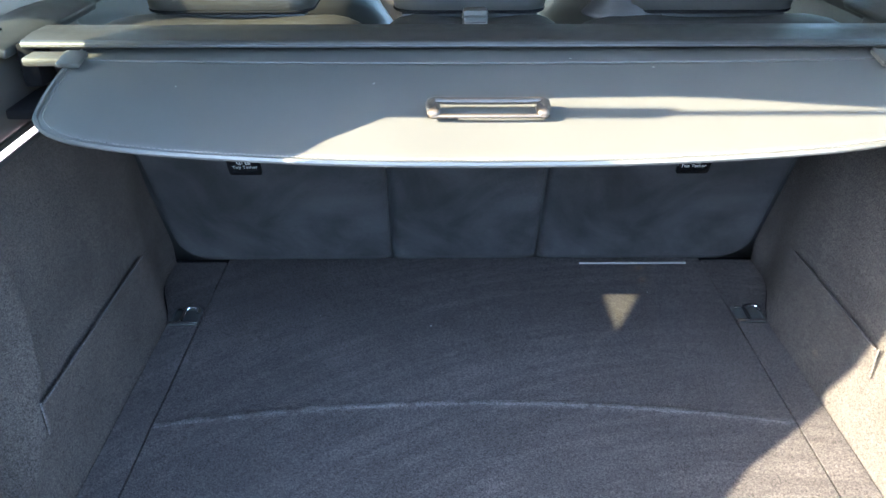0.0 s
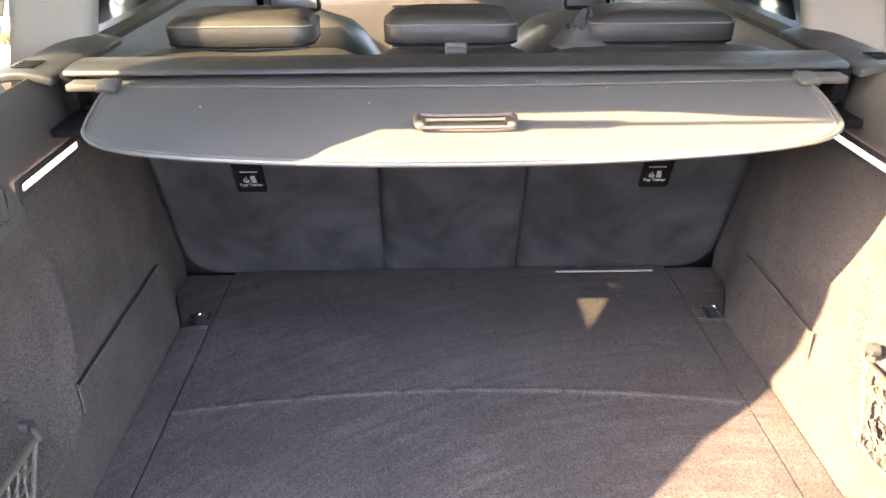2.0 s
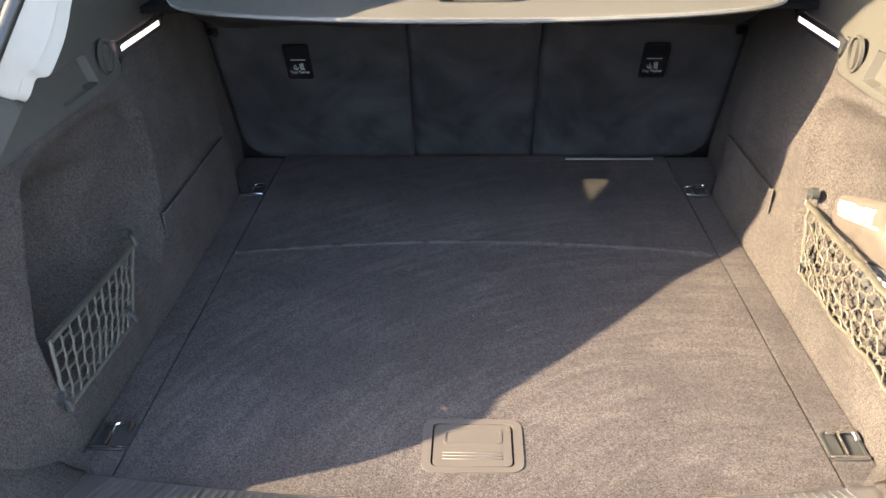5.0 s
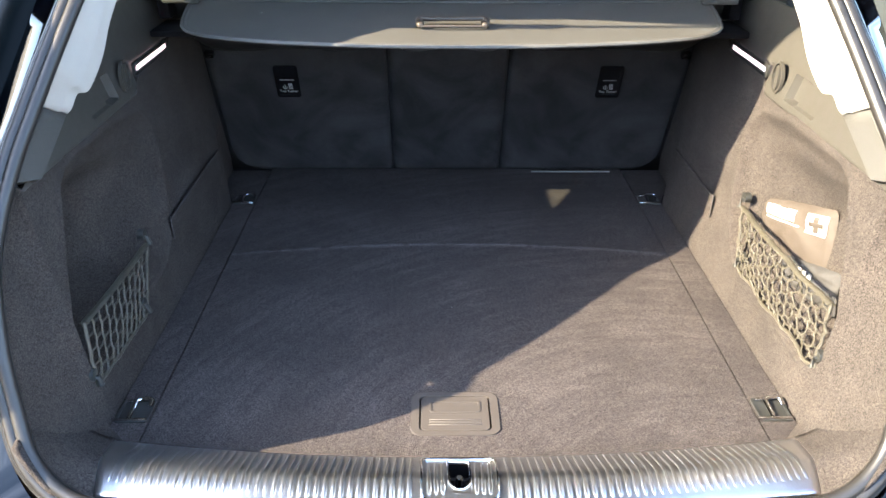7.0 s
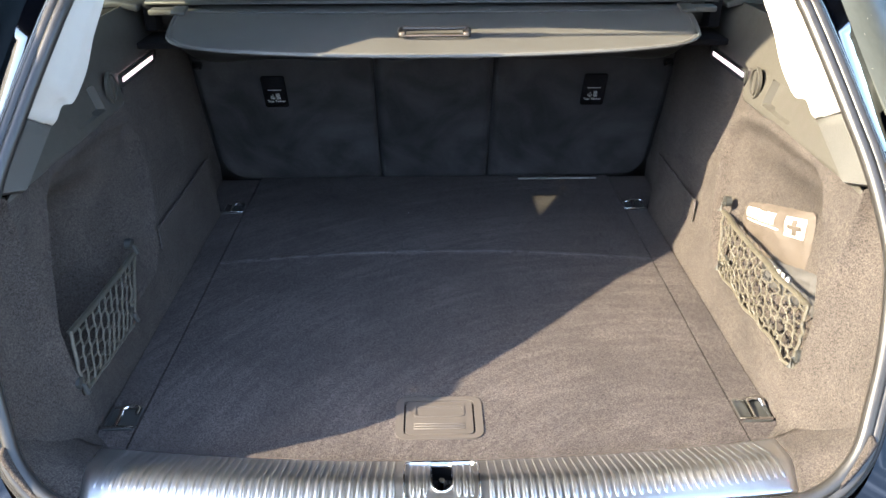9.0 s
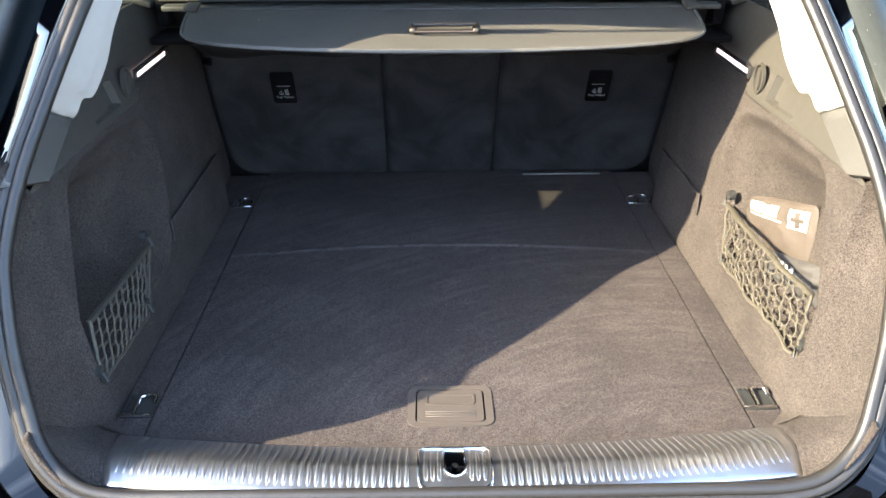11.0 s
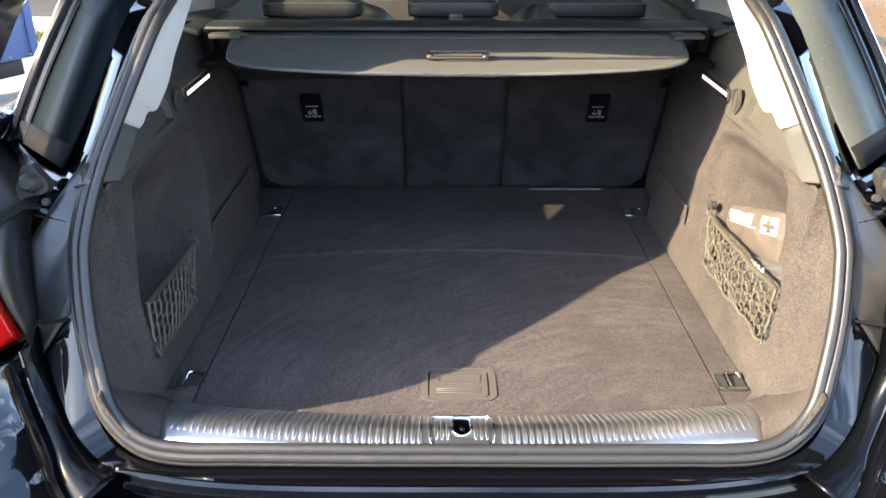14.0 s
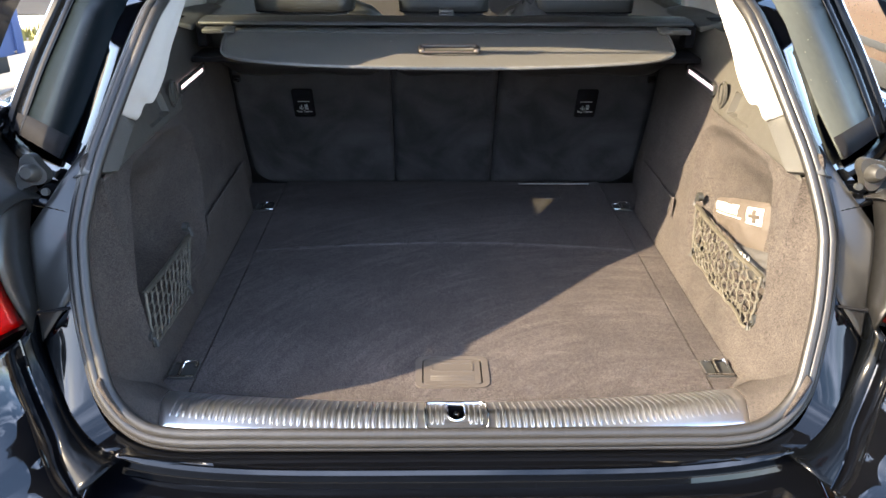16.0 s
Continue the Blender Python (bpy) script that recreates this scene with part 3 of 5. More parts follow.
# sill plate, latch and seal ----------------------------------------------
def sill():
    prof = [(-0.014, 0.646), (0.0, 0.654), (0.03, 0.669), (0.046, 0.6775), (0.056, 0.6815), (0.066, 0.6820), (0.082, 0.6795), (0.098, 0.6755), (0.102, 0.673)]
    mid, half = 0.001, 0.0138
    xs = sorted([-0.456 + 0.912 * k / 80 for k in range(81) if abs(-0.456 + 0.912 * k / 80 - mid) > 0.02] + [mid + half * q for q in (-1.2, -1, -0.5, 0, 0.5, 1, 1.2)])

    def on(x, dy, up=0.0):
        z = interp(dy, [q[0] for q in prof], [q[1] for q in prof])
        return Vector((x * (1 - 0.05 * dy / 0.098), 0.064 + 0.16 * x * x - dy * (1 + 0.6 * x * x), z + up))
    dys = [-0.014, -0.006, 0, 0.006, 0.012, 0.020, 0.028, 0.036, 0.044, 0.050, 0.056, 0.062, 0.068, 0.074, 0.080, 0.084, 0.089, 0.093, 0.098, 0.102]
    bm = bmesh.new()
    vs = [[bm.verts.new(on(x, d)) for d in dys] for x in xs]
    for i in range(len(xs) - 1):
        for k in range(len(dys) - 1):
            if abs((xs[i] + xs[i + 1]) / 2 - mid) < half and 0.006 < (dys[k] + dys[k + 1]) / 2 < 0.080:
                continue
            bm.faces.new((vs[i][k], vs[i + 1][k], vs[i + 1][k + 1], vs[i][k + 1]))
    pl = part("sill_plate", bm, "steel", car, "ribbed brushed steel loading sill", solid=0.003)
    pts = [on(0, d, 0.0002) for d in (-0.008, 0.024, 0.049, 0.062, 0.076, 0.088, 0.093)]
    rib = part("rib", tube(pts, [0.0013, 0.0018, 0.0021, 0.0024, 0.0029, 0.0031, 0.0014], 8, squash=0.9), "steel", pl)
    first = True
    for k in range(-42, 43):
        x = 0.0103 * k + mid
        if abs(x - mid) < 0.054:
            continue
        r = rib if first else rib.copy()
        if not first:
            scene.collection.objects.link(r)
        first = False
        r.location = (x * 0.975, 0.16 * x * x, 0)
    ring = [on(mid + x, 0.046 + y, 0.0016) for x, y in round_rect(0.095, 0.098, 0.012, 4)]
    ring = [a.lerp(b, q / 6) for a, b in zip(ring, ring[1:] + ring[:1]) for q in (range(6) if (a - b).length > 0.02 else (0,))]
    ring = [Vector((p.x, p.y, on(mid, 0.064 - p.y, 0.0016).z)) for p in ring]
    lt = part("latch_surround", tube(ring, 0.0017, 8, closed=True), "chrome", pl, "bright steel latch surround with a striker pin")
    lip = [(-half, 0.006), (-half, 0.03), (-half, 0.050), (-half, 0.064)] + [(-half * math.cos(a), 0.064 + 0.014 * math.sin(a)) for a in [math.pi * k / 8 for k in range(1, 8)]] + [(half, 0.064), (half, 0.050), (half, 0.03), (half, 0.006)]
    part("well_edge", tube([on(mid + x, d, 0.0008) for x, d in lip], 0.0014, 6, closed=True), "chrome", lt)
    for q in (-1, 1):
        corner = [(q * half, 0.081), (q * half, 0.064)] + [(q * half * math.cos(a), 0.064 + 0.014 * math.sin(a)) for a in (0.4, 0.8, 1.2, 1.57)] + [(0, 0.081)]
        bm = bmesh.new()
        bm.faces.new([bm.verts.new(on(mid + x, d, 0.0004)) for x, d in corner])
        part("well_corner", bm, "steel", lt, smooth=False)
    hole = [(-half, 0.006), (-half, 0.03), (-half, 0.05), (-half, 0.080), (0, 0.080), (half, 0.080), (half, 0.05), (half, 0.03), (half, 0.006), (0, 0.006)]
    bm = bmesh.new()
    rims = [[bm.verts.new(on(mid + x, d, -h)) for x, d in hole] for h in (0.001, 0.040)]
    for k in range(len(hole)):
        bm.faces.new((rims[0][k], rims[0][k - 1], rims[1][k - 1], rims[1][k]))
    bm.faces.new(rims[1])
    part("latch_well", bm, "groove", lt, "dark latch well", smooth=False)
    part("striker", tube([(mid, 0.012, 0.640), (mid, 0.012, 0.673), (mid, 0.012, 0.675)], [0.0048, 0.0048, 0.0036], 14), "chrome", lt)
    for k in (-38, -29.5, -21, 21, 29.5, 38):
        part("rib", tube([on(mid + k * 0.001, d, 0.0004) for d in (0.012, 0.03, 0.05, 0.066, 0.078, 0.084)], [0.0012, 0.0020, 0.0024, 0.0028, 0.0030, 0.0014], 6), "steel", lt)
    front = [on(-0.456 + 0.912 * k / 40, 0.099, -0.004) for k in range(41)]
    part("sill_base", loft([front, [p + Vector((0, -0.008, -0.006)) for p in front], [p + Vector((0, -0.012, -0.03)) for p in front]]), "rubber", pl, solid=0.002)
    # carpet that meets the ends of the plate
    for s in (-1, 1):
        def f(u, v):
            p = on(s * 0.456, 0.142 * v - 0.018, -0.0004)
            return (p.x + s * (0.075 * u - 0.001), p.y + 0.02 * u * u, p.z + 0.018 * u + 0.03 * u * u + (0.014 * u + 0.02 * u * u) * smoothstep(0.45, 0.9, v))
        part("corner_carpet", grid(f, 10, 14), "wall", car, "carpeted corner beside the sill", solid=0.006)
    line = seal_line()
    full = [Vector((-p.x, p.y, p.z)) for p in line[:0:-1]] + line
    def push(d, e):
        out = []
        for i, p in enumerate(full):
            a, b = full[max(0, i - 1)], full[min(len(full) - 1, i + 1)]
            t = (b - a).normalized()
            side = t.cross(Vector((0, -0.85, 0.52))).normalized()
            out.append(p + side * d + Vector((0, -0.85, 0.52)).normalized() * e)
        return out
    body, ridge, lip = push(-0.0075, 0.004), push(0.0045, 0.003), push(0.0125, 0.0)
    sl = part("rubber_seal", tube(body, 0.0085, 10), "rubber", car, "dark grey rubber door seal round the opening")
    part("seal_ridge", tube(ridge, 0.0080, 10), "rubber", sl)
    part("seal_lip", tube(lip, 0.0050, 8), "rubber", sl)
    return push


push = sill()


# rear body round the opening ---------------------------------------------
def rear_body(s):
    line = seal_line(60)
    a = smooth_line([(0, -0.062, 0.655), (0.15, -0.062, 0.655), (0.30, -0.060, 0.656), (0.41, -0.056, 0.658), (0.478, -0.042, 0.676), (0.515, -0.016, 0.715), (0.535, 0.014, 0.77),
                     (0.552, 0.05, 0.85), (0.56, 0.10, 0.942), (0.556, 0.145, 1.02), (0.536, 0.222, 1.12), (0.503, 0.312, 1.23), (0.455, 0.44, 1.38)], 60)
    a = narrow(a)
    b = smooth_line([(0, -0.080, 0.648), (0.15, -0.080, 0.648), (0.305, -0.080, 0.652), (0.465, -0.070, 0.666), (0.509, -0.055, 0.675), (0.547, -0.030, 0.702), (0.573, 0.0, 0.738),
                     (0.596, 0.03, 0.788), (0.602, 0.045, 0.832), (0.612, 0.08, 0.92), (0.612, 0.12, 0.985), (0.60, 0.16, 1.01), (0.585, 0.165, 1.03)], 60)
    sx = lambda pts: [(s * p.x, p.y, p.z) for p in pts]
    cut = 47
    deep = [p + Vector((0, 0.024, -0.006)) for p in line]
    rows = [deep, [p + Vector((0, 0.022, -0.004)) for p in a], a, [q.lerp(p, 0.85) - Vector((0, 0.004, 0)) for q, p in zip(a, b)], b]
    k = [p.z > 0.836 for p in a].index(True)
    full = lambda pts: [(-p.x, p.y, p.z) for p in pts[k:0:-1]] + [(p.x, p.y, p.z) for p in pts[:k + 1]]
    if s > 0:
        part("bumper_lip", loft([full(r) for r in rows]), "paint", car, "gloss black bumper lip round the sill", solid=0.004, face=(0, -1, 0.3))
    part("door_channel", loft([sx(r[k:cut]) for r in rows]), "satin", car, "satin black channel beside the opening", solid=0.004, face=(0, -1, 0.3))
    # glossy strip up the pillar beside the seal
    st = smooth_line([(0.612, 0.10, 0.975), (0.582, 0.160, 1.008), (0.558, 0.250, 1.108), (0.524, 0.330, 1.218), (0.47, 0.455, 1.37)], 20)
    ins = smooth_line([(0.556, 0.11, 0.955), (0.556, 0.145, 1.02), (0.536, 0.222, 1.12), (0.503, 0.312, 1.23), (0.455, 0.44, 1.38)], 20)
    st, ins = [p + Vector((0.008, 0.004, 0)) for p in narrow(st, 0.5)], narrow(ins)
    part("pillar_strip", loft([sx([p + Vector((-0.004, 0.03, 0)) for p in ins]), sx(ins), sx(st), sx([p + Vector((0.003, 0.02, 0)) for p in st])]), "paint", car,
         "gloss black pillar", solid=0.004, face=(s, -1, 0))
    # quarter window
    o = smooth_line([(0.735, 0.34, 1.012), (0.703, 0.40, 1.11), (0.656, 0.45, 1.21), (0.59, 0.55, 1.38)], 20)
    st2 = smooth_line([(0.588, 0.168, 1.020), (0.560, 0.252, 1.11), (0.526, 0.335, 1.22), (0.475, 0.46, 1.37)], 20)
    st2 = [p + Vector((0.001, -0.003, 0)) for p in narrow(st2, 0.5)]
    win = part("quarter_window", loft([sx(st2), sx(o)]), "privacy" if s < 0 else "dusty", car, "dark tinted quarter window" if s < 0 else "dusty tinted quarter window, with light through it put into its colour", solid=0.004, face=(s, -1, 0.2))
    inset = [p.lerp(q, 0.20) + Vector((0.002, -0.003, 0)) for p, q in zip(o, st2)]
    part("window_border", loft([sx([p + Vector((0.003, -0.002, 0)) for p in o]), sx(inset)]), "dull", win, "gloss black printed border", solid=0.003, face=(s, -1, 0.2))
    foot = [st2[0].lerp(o[0], k / 6) + Vector((0.001, -0.003, 0.001)) for k in range(7)]
    foot_up = [st2[2].lerp(o[2], k / 6) + Vector((0.001, -0.004, 0)) for k in range(7)]
    part("window_border", loft([sx(foot), sx(foot_up)]), "groove", win, solid=0.003, face=(s, -1, 0.2))
    part("window_bead", tube(sx(inset), 0.0014, 6), "dull", win, "thin rubber bead round the glass")
    side_glass = smooth_line([(0.742, 0.96, 1.03), (0.70, 0.97, 1.15), (0.66, 0.98, 1.27), (0.612, 1.0, 1.40)], 20)
    part("side_pane", loft([sx([p + Vector((0.002, 0.004, 0)) for p in o]), sx(side_glass)]), "glass", win, solid=0.004, face=(s, 0, 0))
    fr = smooth_line([(0.575, 0.150, 1.0), (0.66, 0.24, 0.992), (0.735, 0.33, 0.998), (0.742, 0.35, 1.015), (0.708, 0.41, 1.115), (0.661, 0.46, 1.215), (0.595, 0.56, 1.385)], 40)
    part("window_frame", tube(sx(fr), 0.011, 8), "dull", win, "gloss black window surround")
    part("window_trim", tube(sx([p + Vector((0.012, 0.012, 0.002)) for p in fr[14:]]), 0.005, 6), "chrome", win)
    # rubber stop on its bracket
    mm = Matrix.Translation((s * 0.602, 0.130, 1.014)) @ pose(0, 0, 0, 78, 0, 0) @ pose(0, 0, 0, 0, 0, 20 * s)
    lobes = [((0.021 + 0.004 * math.cos(3 * t)) * math.cos(t), (0.023 + 0.004 * math.cos(3 * t)) * math.sin(t)) for t in [2 * math.pi * k / 36 for k in range(36)]]
    stop = part("buffer_bracket", plate(lobes, mm, 0.018), "cassette", car, "black bracket with a round rubber stop")
    part("buffer", tube([(s * 0.599, 0.115, 1.016), (s * 0.599, 0.100, 1.022), (s * 0.599, 0.094, 1.0235)], [0.014, 0.0125, 0.008], 14), "cassette", stop)
    for dx, dz in ((-0.018, -0.014), (0.014, -0.022)):
        part("bolt", tube([(s * 0.600 + dx, 0.116, 1.010 + dz), (s * 0.600 + dx, 0.109, 1.012 + dz)], 0.0055, 8), "plastic", stop)
    # shoulder panel outside the channel, down to the joint
    c = smooth_line([(0.602, 0.045, 0.836), (0.612, 0.08, 0.92), (0.612, 0.12, 0.985)], 8)
    d = smooth_line([(0.594, 0.002, 0.822), (0.602, -0.022, 0.93), (0.618, 0.03, 0.998)], 8)
    part("shoulder_panel", loft([sx(c), sx([p.lerp(q, 0.5) - Vector((0, 0.004, 0)) for p, q in zip(c, d)]), sx(d)]), "satin", car, "satin black corner panel", solid=0.004, face=(s, -1, 0.2))
    w0 = smooth_line([(0.598, 0.125, 0.978), (0.66, 0.215, 0.984), (0.738, 0.325, 0.992), (0.80, 0.42, 1.0)], 12)
    w1 = smooth_line([(0.608, 0.0, 0.985), (0.66, -0.03, 1.025), (0.76, 0.04, 1.048), (0.86, 0.15, 1.05)], 12)
    part("shoulder_top", loft([sx(w0), sx([p.lerp(q, 0.35) + Vector((0, 0, 0.012)) for p, q in zip(w0, w1)]), sx([p.lerp(q, 0.7) + Vector((0, 0, 0.010)) for p, q in zip(w0, w1)]), sx(w1)]), "satin", car,
         "satin black shoulder above the tail lamp", solid=0.004, face=(0, -0.4, 1))
    part("panel_gap", tube([(s * 0.553, 0.044, 0.838), (s * 0.580, 0.036, 0.837), (s * 0.606, 0.036, 0.835), (s * 0.632, 0.020, 0.825)], 0.0022, 6), "groove", car)
    # tail lamp
    def tl(u, v):
        z = 0.834 + 0.20 * v
        inner = interp(z, (0.82, 0.93, 1.04), (0.592, 0.600, 0.620))
        x = inner + (0.86 - inner) * u
        y = interp(z, (0.82, 0.93, 0.99, 1.04), (0.0, -0.022, -0.02, -0.01)) - 0.036 * smoothstep(0, 0.10, u) + 0.30 * smoothstep(0.3, 1.2, u)
        return (s * x, y, z - 0.02 * (1 - v) * u)
    lamp = part("tail_lamp", grid(tl, 24, 12), "red", car, "red tail lamp with a clear glossy lens", solid=0.003, face=(s, -1, 0.2))
    def tlb(u, v):
        p = tl(0.02 + 0.98 * u, v)
        return (p[0] + s * 0.004, p[1] + 0.014, p[2])
    part("lamp_body", grid(tlb, 24, 12), "redbody", lamp, solid=0.003, face=(s, -1, 0.2))
    # outer skin of the rear pillar, from the lamp's top to the roof
    q0 = smooth_line([(0.650, -0.030, 1.035), (0.655, 0.02, 1.10), (0.650, 0.09, 1.17), (0.635, 0.200, 1.255), (0.615, 0.278, 1.298), (0.60, 0.348, 1.33), (0.585, 0.412, 1.39), (0.57, 0.45, 1.43)], 20)
    q1 = smooth_line([(0.76, 0.06, 1.03), (0.73, 0.16, 1.06), (0.71, 0.26, 1.13), (0.685, 0.34, 1.22), (0.65, 0.41, 1.29), (0.63, 0.45, 1.34), (0.60, 0.48, 1.39), (0.59, 0.50, 1.43)], 20)
    part("pillar_skin", loft([sx(q0), sx([p.lerp(q, 0.5) + Vector((0.02, -0.01, 0)) for p, q in zip(q0, q1)]), sx(q1)]), "paint", car, "gloss black outer pillar", solid=0.006, face=(s, -1, 0))
    # quarter panel and bumper corner
    e = smooth_line([(0.602, 0.045, 0.832), (0.596, 0.03, 0.788), (0.573, 0.0, 0.738), (0.547, -0.03, 0.702), (0.509, -0.055, 0.675), (0.465, -0.070, 0.666)], 24)
    g = smooth_line([(0.609, 0.0, 0.812), (0.599, -0.012, 0.764), (0.582, -0.030, 0.727), (0.556, -0.06, 0.694), (0.538, -0.09, 0.670), (0.503, -0.13, 0.652)], 24)
    mid = [p.lerp(q, 0.5) + Vector((0, 0.003, -0.002)) for p, q in zip(e, g)]
    e = [p + Vector((0.001, 0.001, -0.004)) for p in e]
    part("channel_edge", tube(sx([p + Vector((0, -0.001, 0.001)) for p in g]), 0.0022, 6), "paint2", car)
    part("corner_channel", loft([sx(e), sx(mid), sx(g)]), "dull", car, "gloss black bumper corner", solid=0.004, face=(s, -1, 0.2))
    h = smooth_line([(0.66, -0.055, 0.80), (0.655, -0.065, 0.77), (0.64, -0.10, 0.715), (0.62, -0.15, 0.68), (0.60, -0.17, 0.655), (0.55, -0.19, 0.635)], 24)
    k = smooth_line([(0.86, 0.20, 0.78), (0.865, 0.18, 0.76), (0.86, 0.10, 0.70), (0.85, 0.02, 0.66), (0.84, -0.03, 0.62), (0.82, -0.08, 0.60)], 24)
    low = [Vector((p.x, p.y - 0.005, 0.42)) for p in k]
    lo2 = [Vector((p.x, p.y - 0.015, 0.42)) for p in h]
    part("bumper_corner", loft([sx(g), sx([p.lerp(q, 0.4) - Vector((0, 0.012, 0)) for p, q in zip(g, h)]), sx(h), sx([p.lerp(q, 0.5) - Vector((0, 0.04, 0)) for p, q in zip(h, k)]), sx(k)]), "paint2", car, "gloss black rear bumper corner", solid=0.004, face=(s, -1, 0.2))
    part("bumper_side", loft([sx(h), sx(lo2)]), "paint2", car, solid=0.004, face=(0, -1, 0))
    # side of the car
    def side(u, v):
        y = 0.25 + 4.1 * u
        z = 0.25 + 0.80 * v
        x = 0.86 + 0.06 * math.sin(math.pi * min(1, v * 1.1)) - 0.10 * smoothstep(0.8, 1.0, v) - 0.10 * smoothstep(0.85, 1, u)
        return (s * x, y, z)
    part("body_side", grid(side, 40, 16), "paint2", car, "gloss black body side", solid=0.03, offset=0)
    part("belt_line", tube([(s * 0.76, 0.34, 1.045), (s * 0.80, 1.0, 1.035), (s * 0.80, 2.2, 1.02), (s * 0.78, 2.9, 1.0)], 0.012, 6), "chrome", car)
    # roof rail and window glass
    def rail(u, v):
        y = 0.40 + 2.2 * u
        a = math.pi * 0.5 * v
        return (s * (0.62 - 0.06 + 0.06 * math.cos(a) - 0.04 * (1 - u) ** 4), y, 1.385 + 0.075 * math.sin(a) - 0.03 * (2 * u - 1) ** 4 * 0.5)
    part("roof_rail", grid(rail, 20, 6), "paint", car, solid=0.02, offset=0)
    gl = [[(s * 0.735, y, 1.03), (s * 0.615, y + 0.05, 1.385)] for y in (1.02, 1.5, 2.0)]
    part("door_window", loft(gl), "clear", car, "clear door window", solid=0.004, face=(s, 0, 0))
    part("door_pillar", loft([[(s * 0.735, y, 1.03), (s * 0.62, y + 0.06, 1.39)] for y in (2.02, 2.12)]), "plastic", car, solid=0.03, face=(-s, 0, 0))
    # door card inside
    def card(u, v):
        return (s * (0.66 + 0.07 * v * v - 0.02 * math.sin(6 * v)), 0.98 + 2.0 * u, 0.45 + 0.60 * v)
    part("door_card", grid(card, 20, 12), "grey", car, "dark grey door card", solid=0.03, face=(-s, 0, 0))
    part("door_edge", tube([(s * 0.705, 0.98, 1.055), (s * 0.71, 2.2, 1.05)], 0.022, 8), "leather", car)
    # gas strut of the raised tailgate
    strut = part("gas_strut", tube([(s * 0.575, 0.50, 1.245), (s * 0.575, 0.277, 1.55)], 0.012, 10), "plastic", car, "gas strut holding the tailgate")
    part("rod", tube([(s * 0.575, 0.277, 1.55), (s * 0.575, 0.12, 1.765)], 0.005, 8), "chrome", strut)
    # shelf beside the load cover
    def shelf(u, v):
        return (s * (0.530 + 0.09 * u), 0.738 + 0.27 * v, 1.118 + 0.008 * math.sin(math.pi * u))
    sh = part("side_shelf", grid(shelf, 8, 12), "plastic", car, "grained plastic shelf beside the cover", solid=0.012, bevel=0.003)
    for k in range(4):
        part("vent_slot", box((0.030, 0.005, 0.002), (s * 0.577, 0.765 + 0.011 * k, 1.1272), 0.0006, 1), "groove", sh)


both(rear_body)


def bumper():
    prof = [(-0.078, 0.646), (-0.084, 0.640), (-0.084, 0.628), (-0.088, 0.620), (-0.11, 0.618), (-0.16, 0.612), (-0.19, 0.595), (-0.205, 0.56), (-0.21, 0.50), (-0.205, 0.40), (-0.17, 0.30)]
    def f(u, v):
        x = -0.52 + 1.04 * u
        k = v * (len(prof) - 1)
        i = min(int(k), len(prof) - 2)
        y = prof[i][0] + (prof[i + 1][0] - prof[i][0]) * (k - i)
        z = prof[i][1] + (prof[i + 1][1] - prof[i][1]) * (k - i)
        return (x, y + 0.03 * (x / 0.52) ** 4, z + 0.03 * (x / 0.52) ** 6 * (1 - v))
    part("bumper", grid(f, 60, 40), "paint", car, "gloss black rear bumper", solid=0.004, face=(0, -1, 1))


bumper()


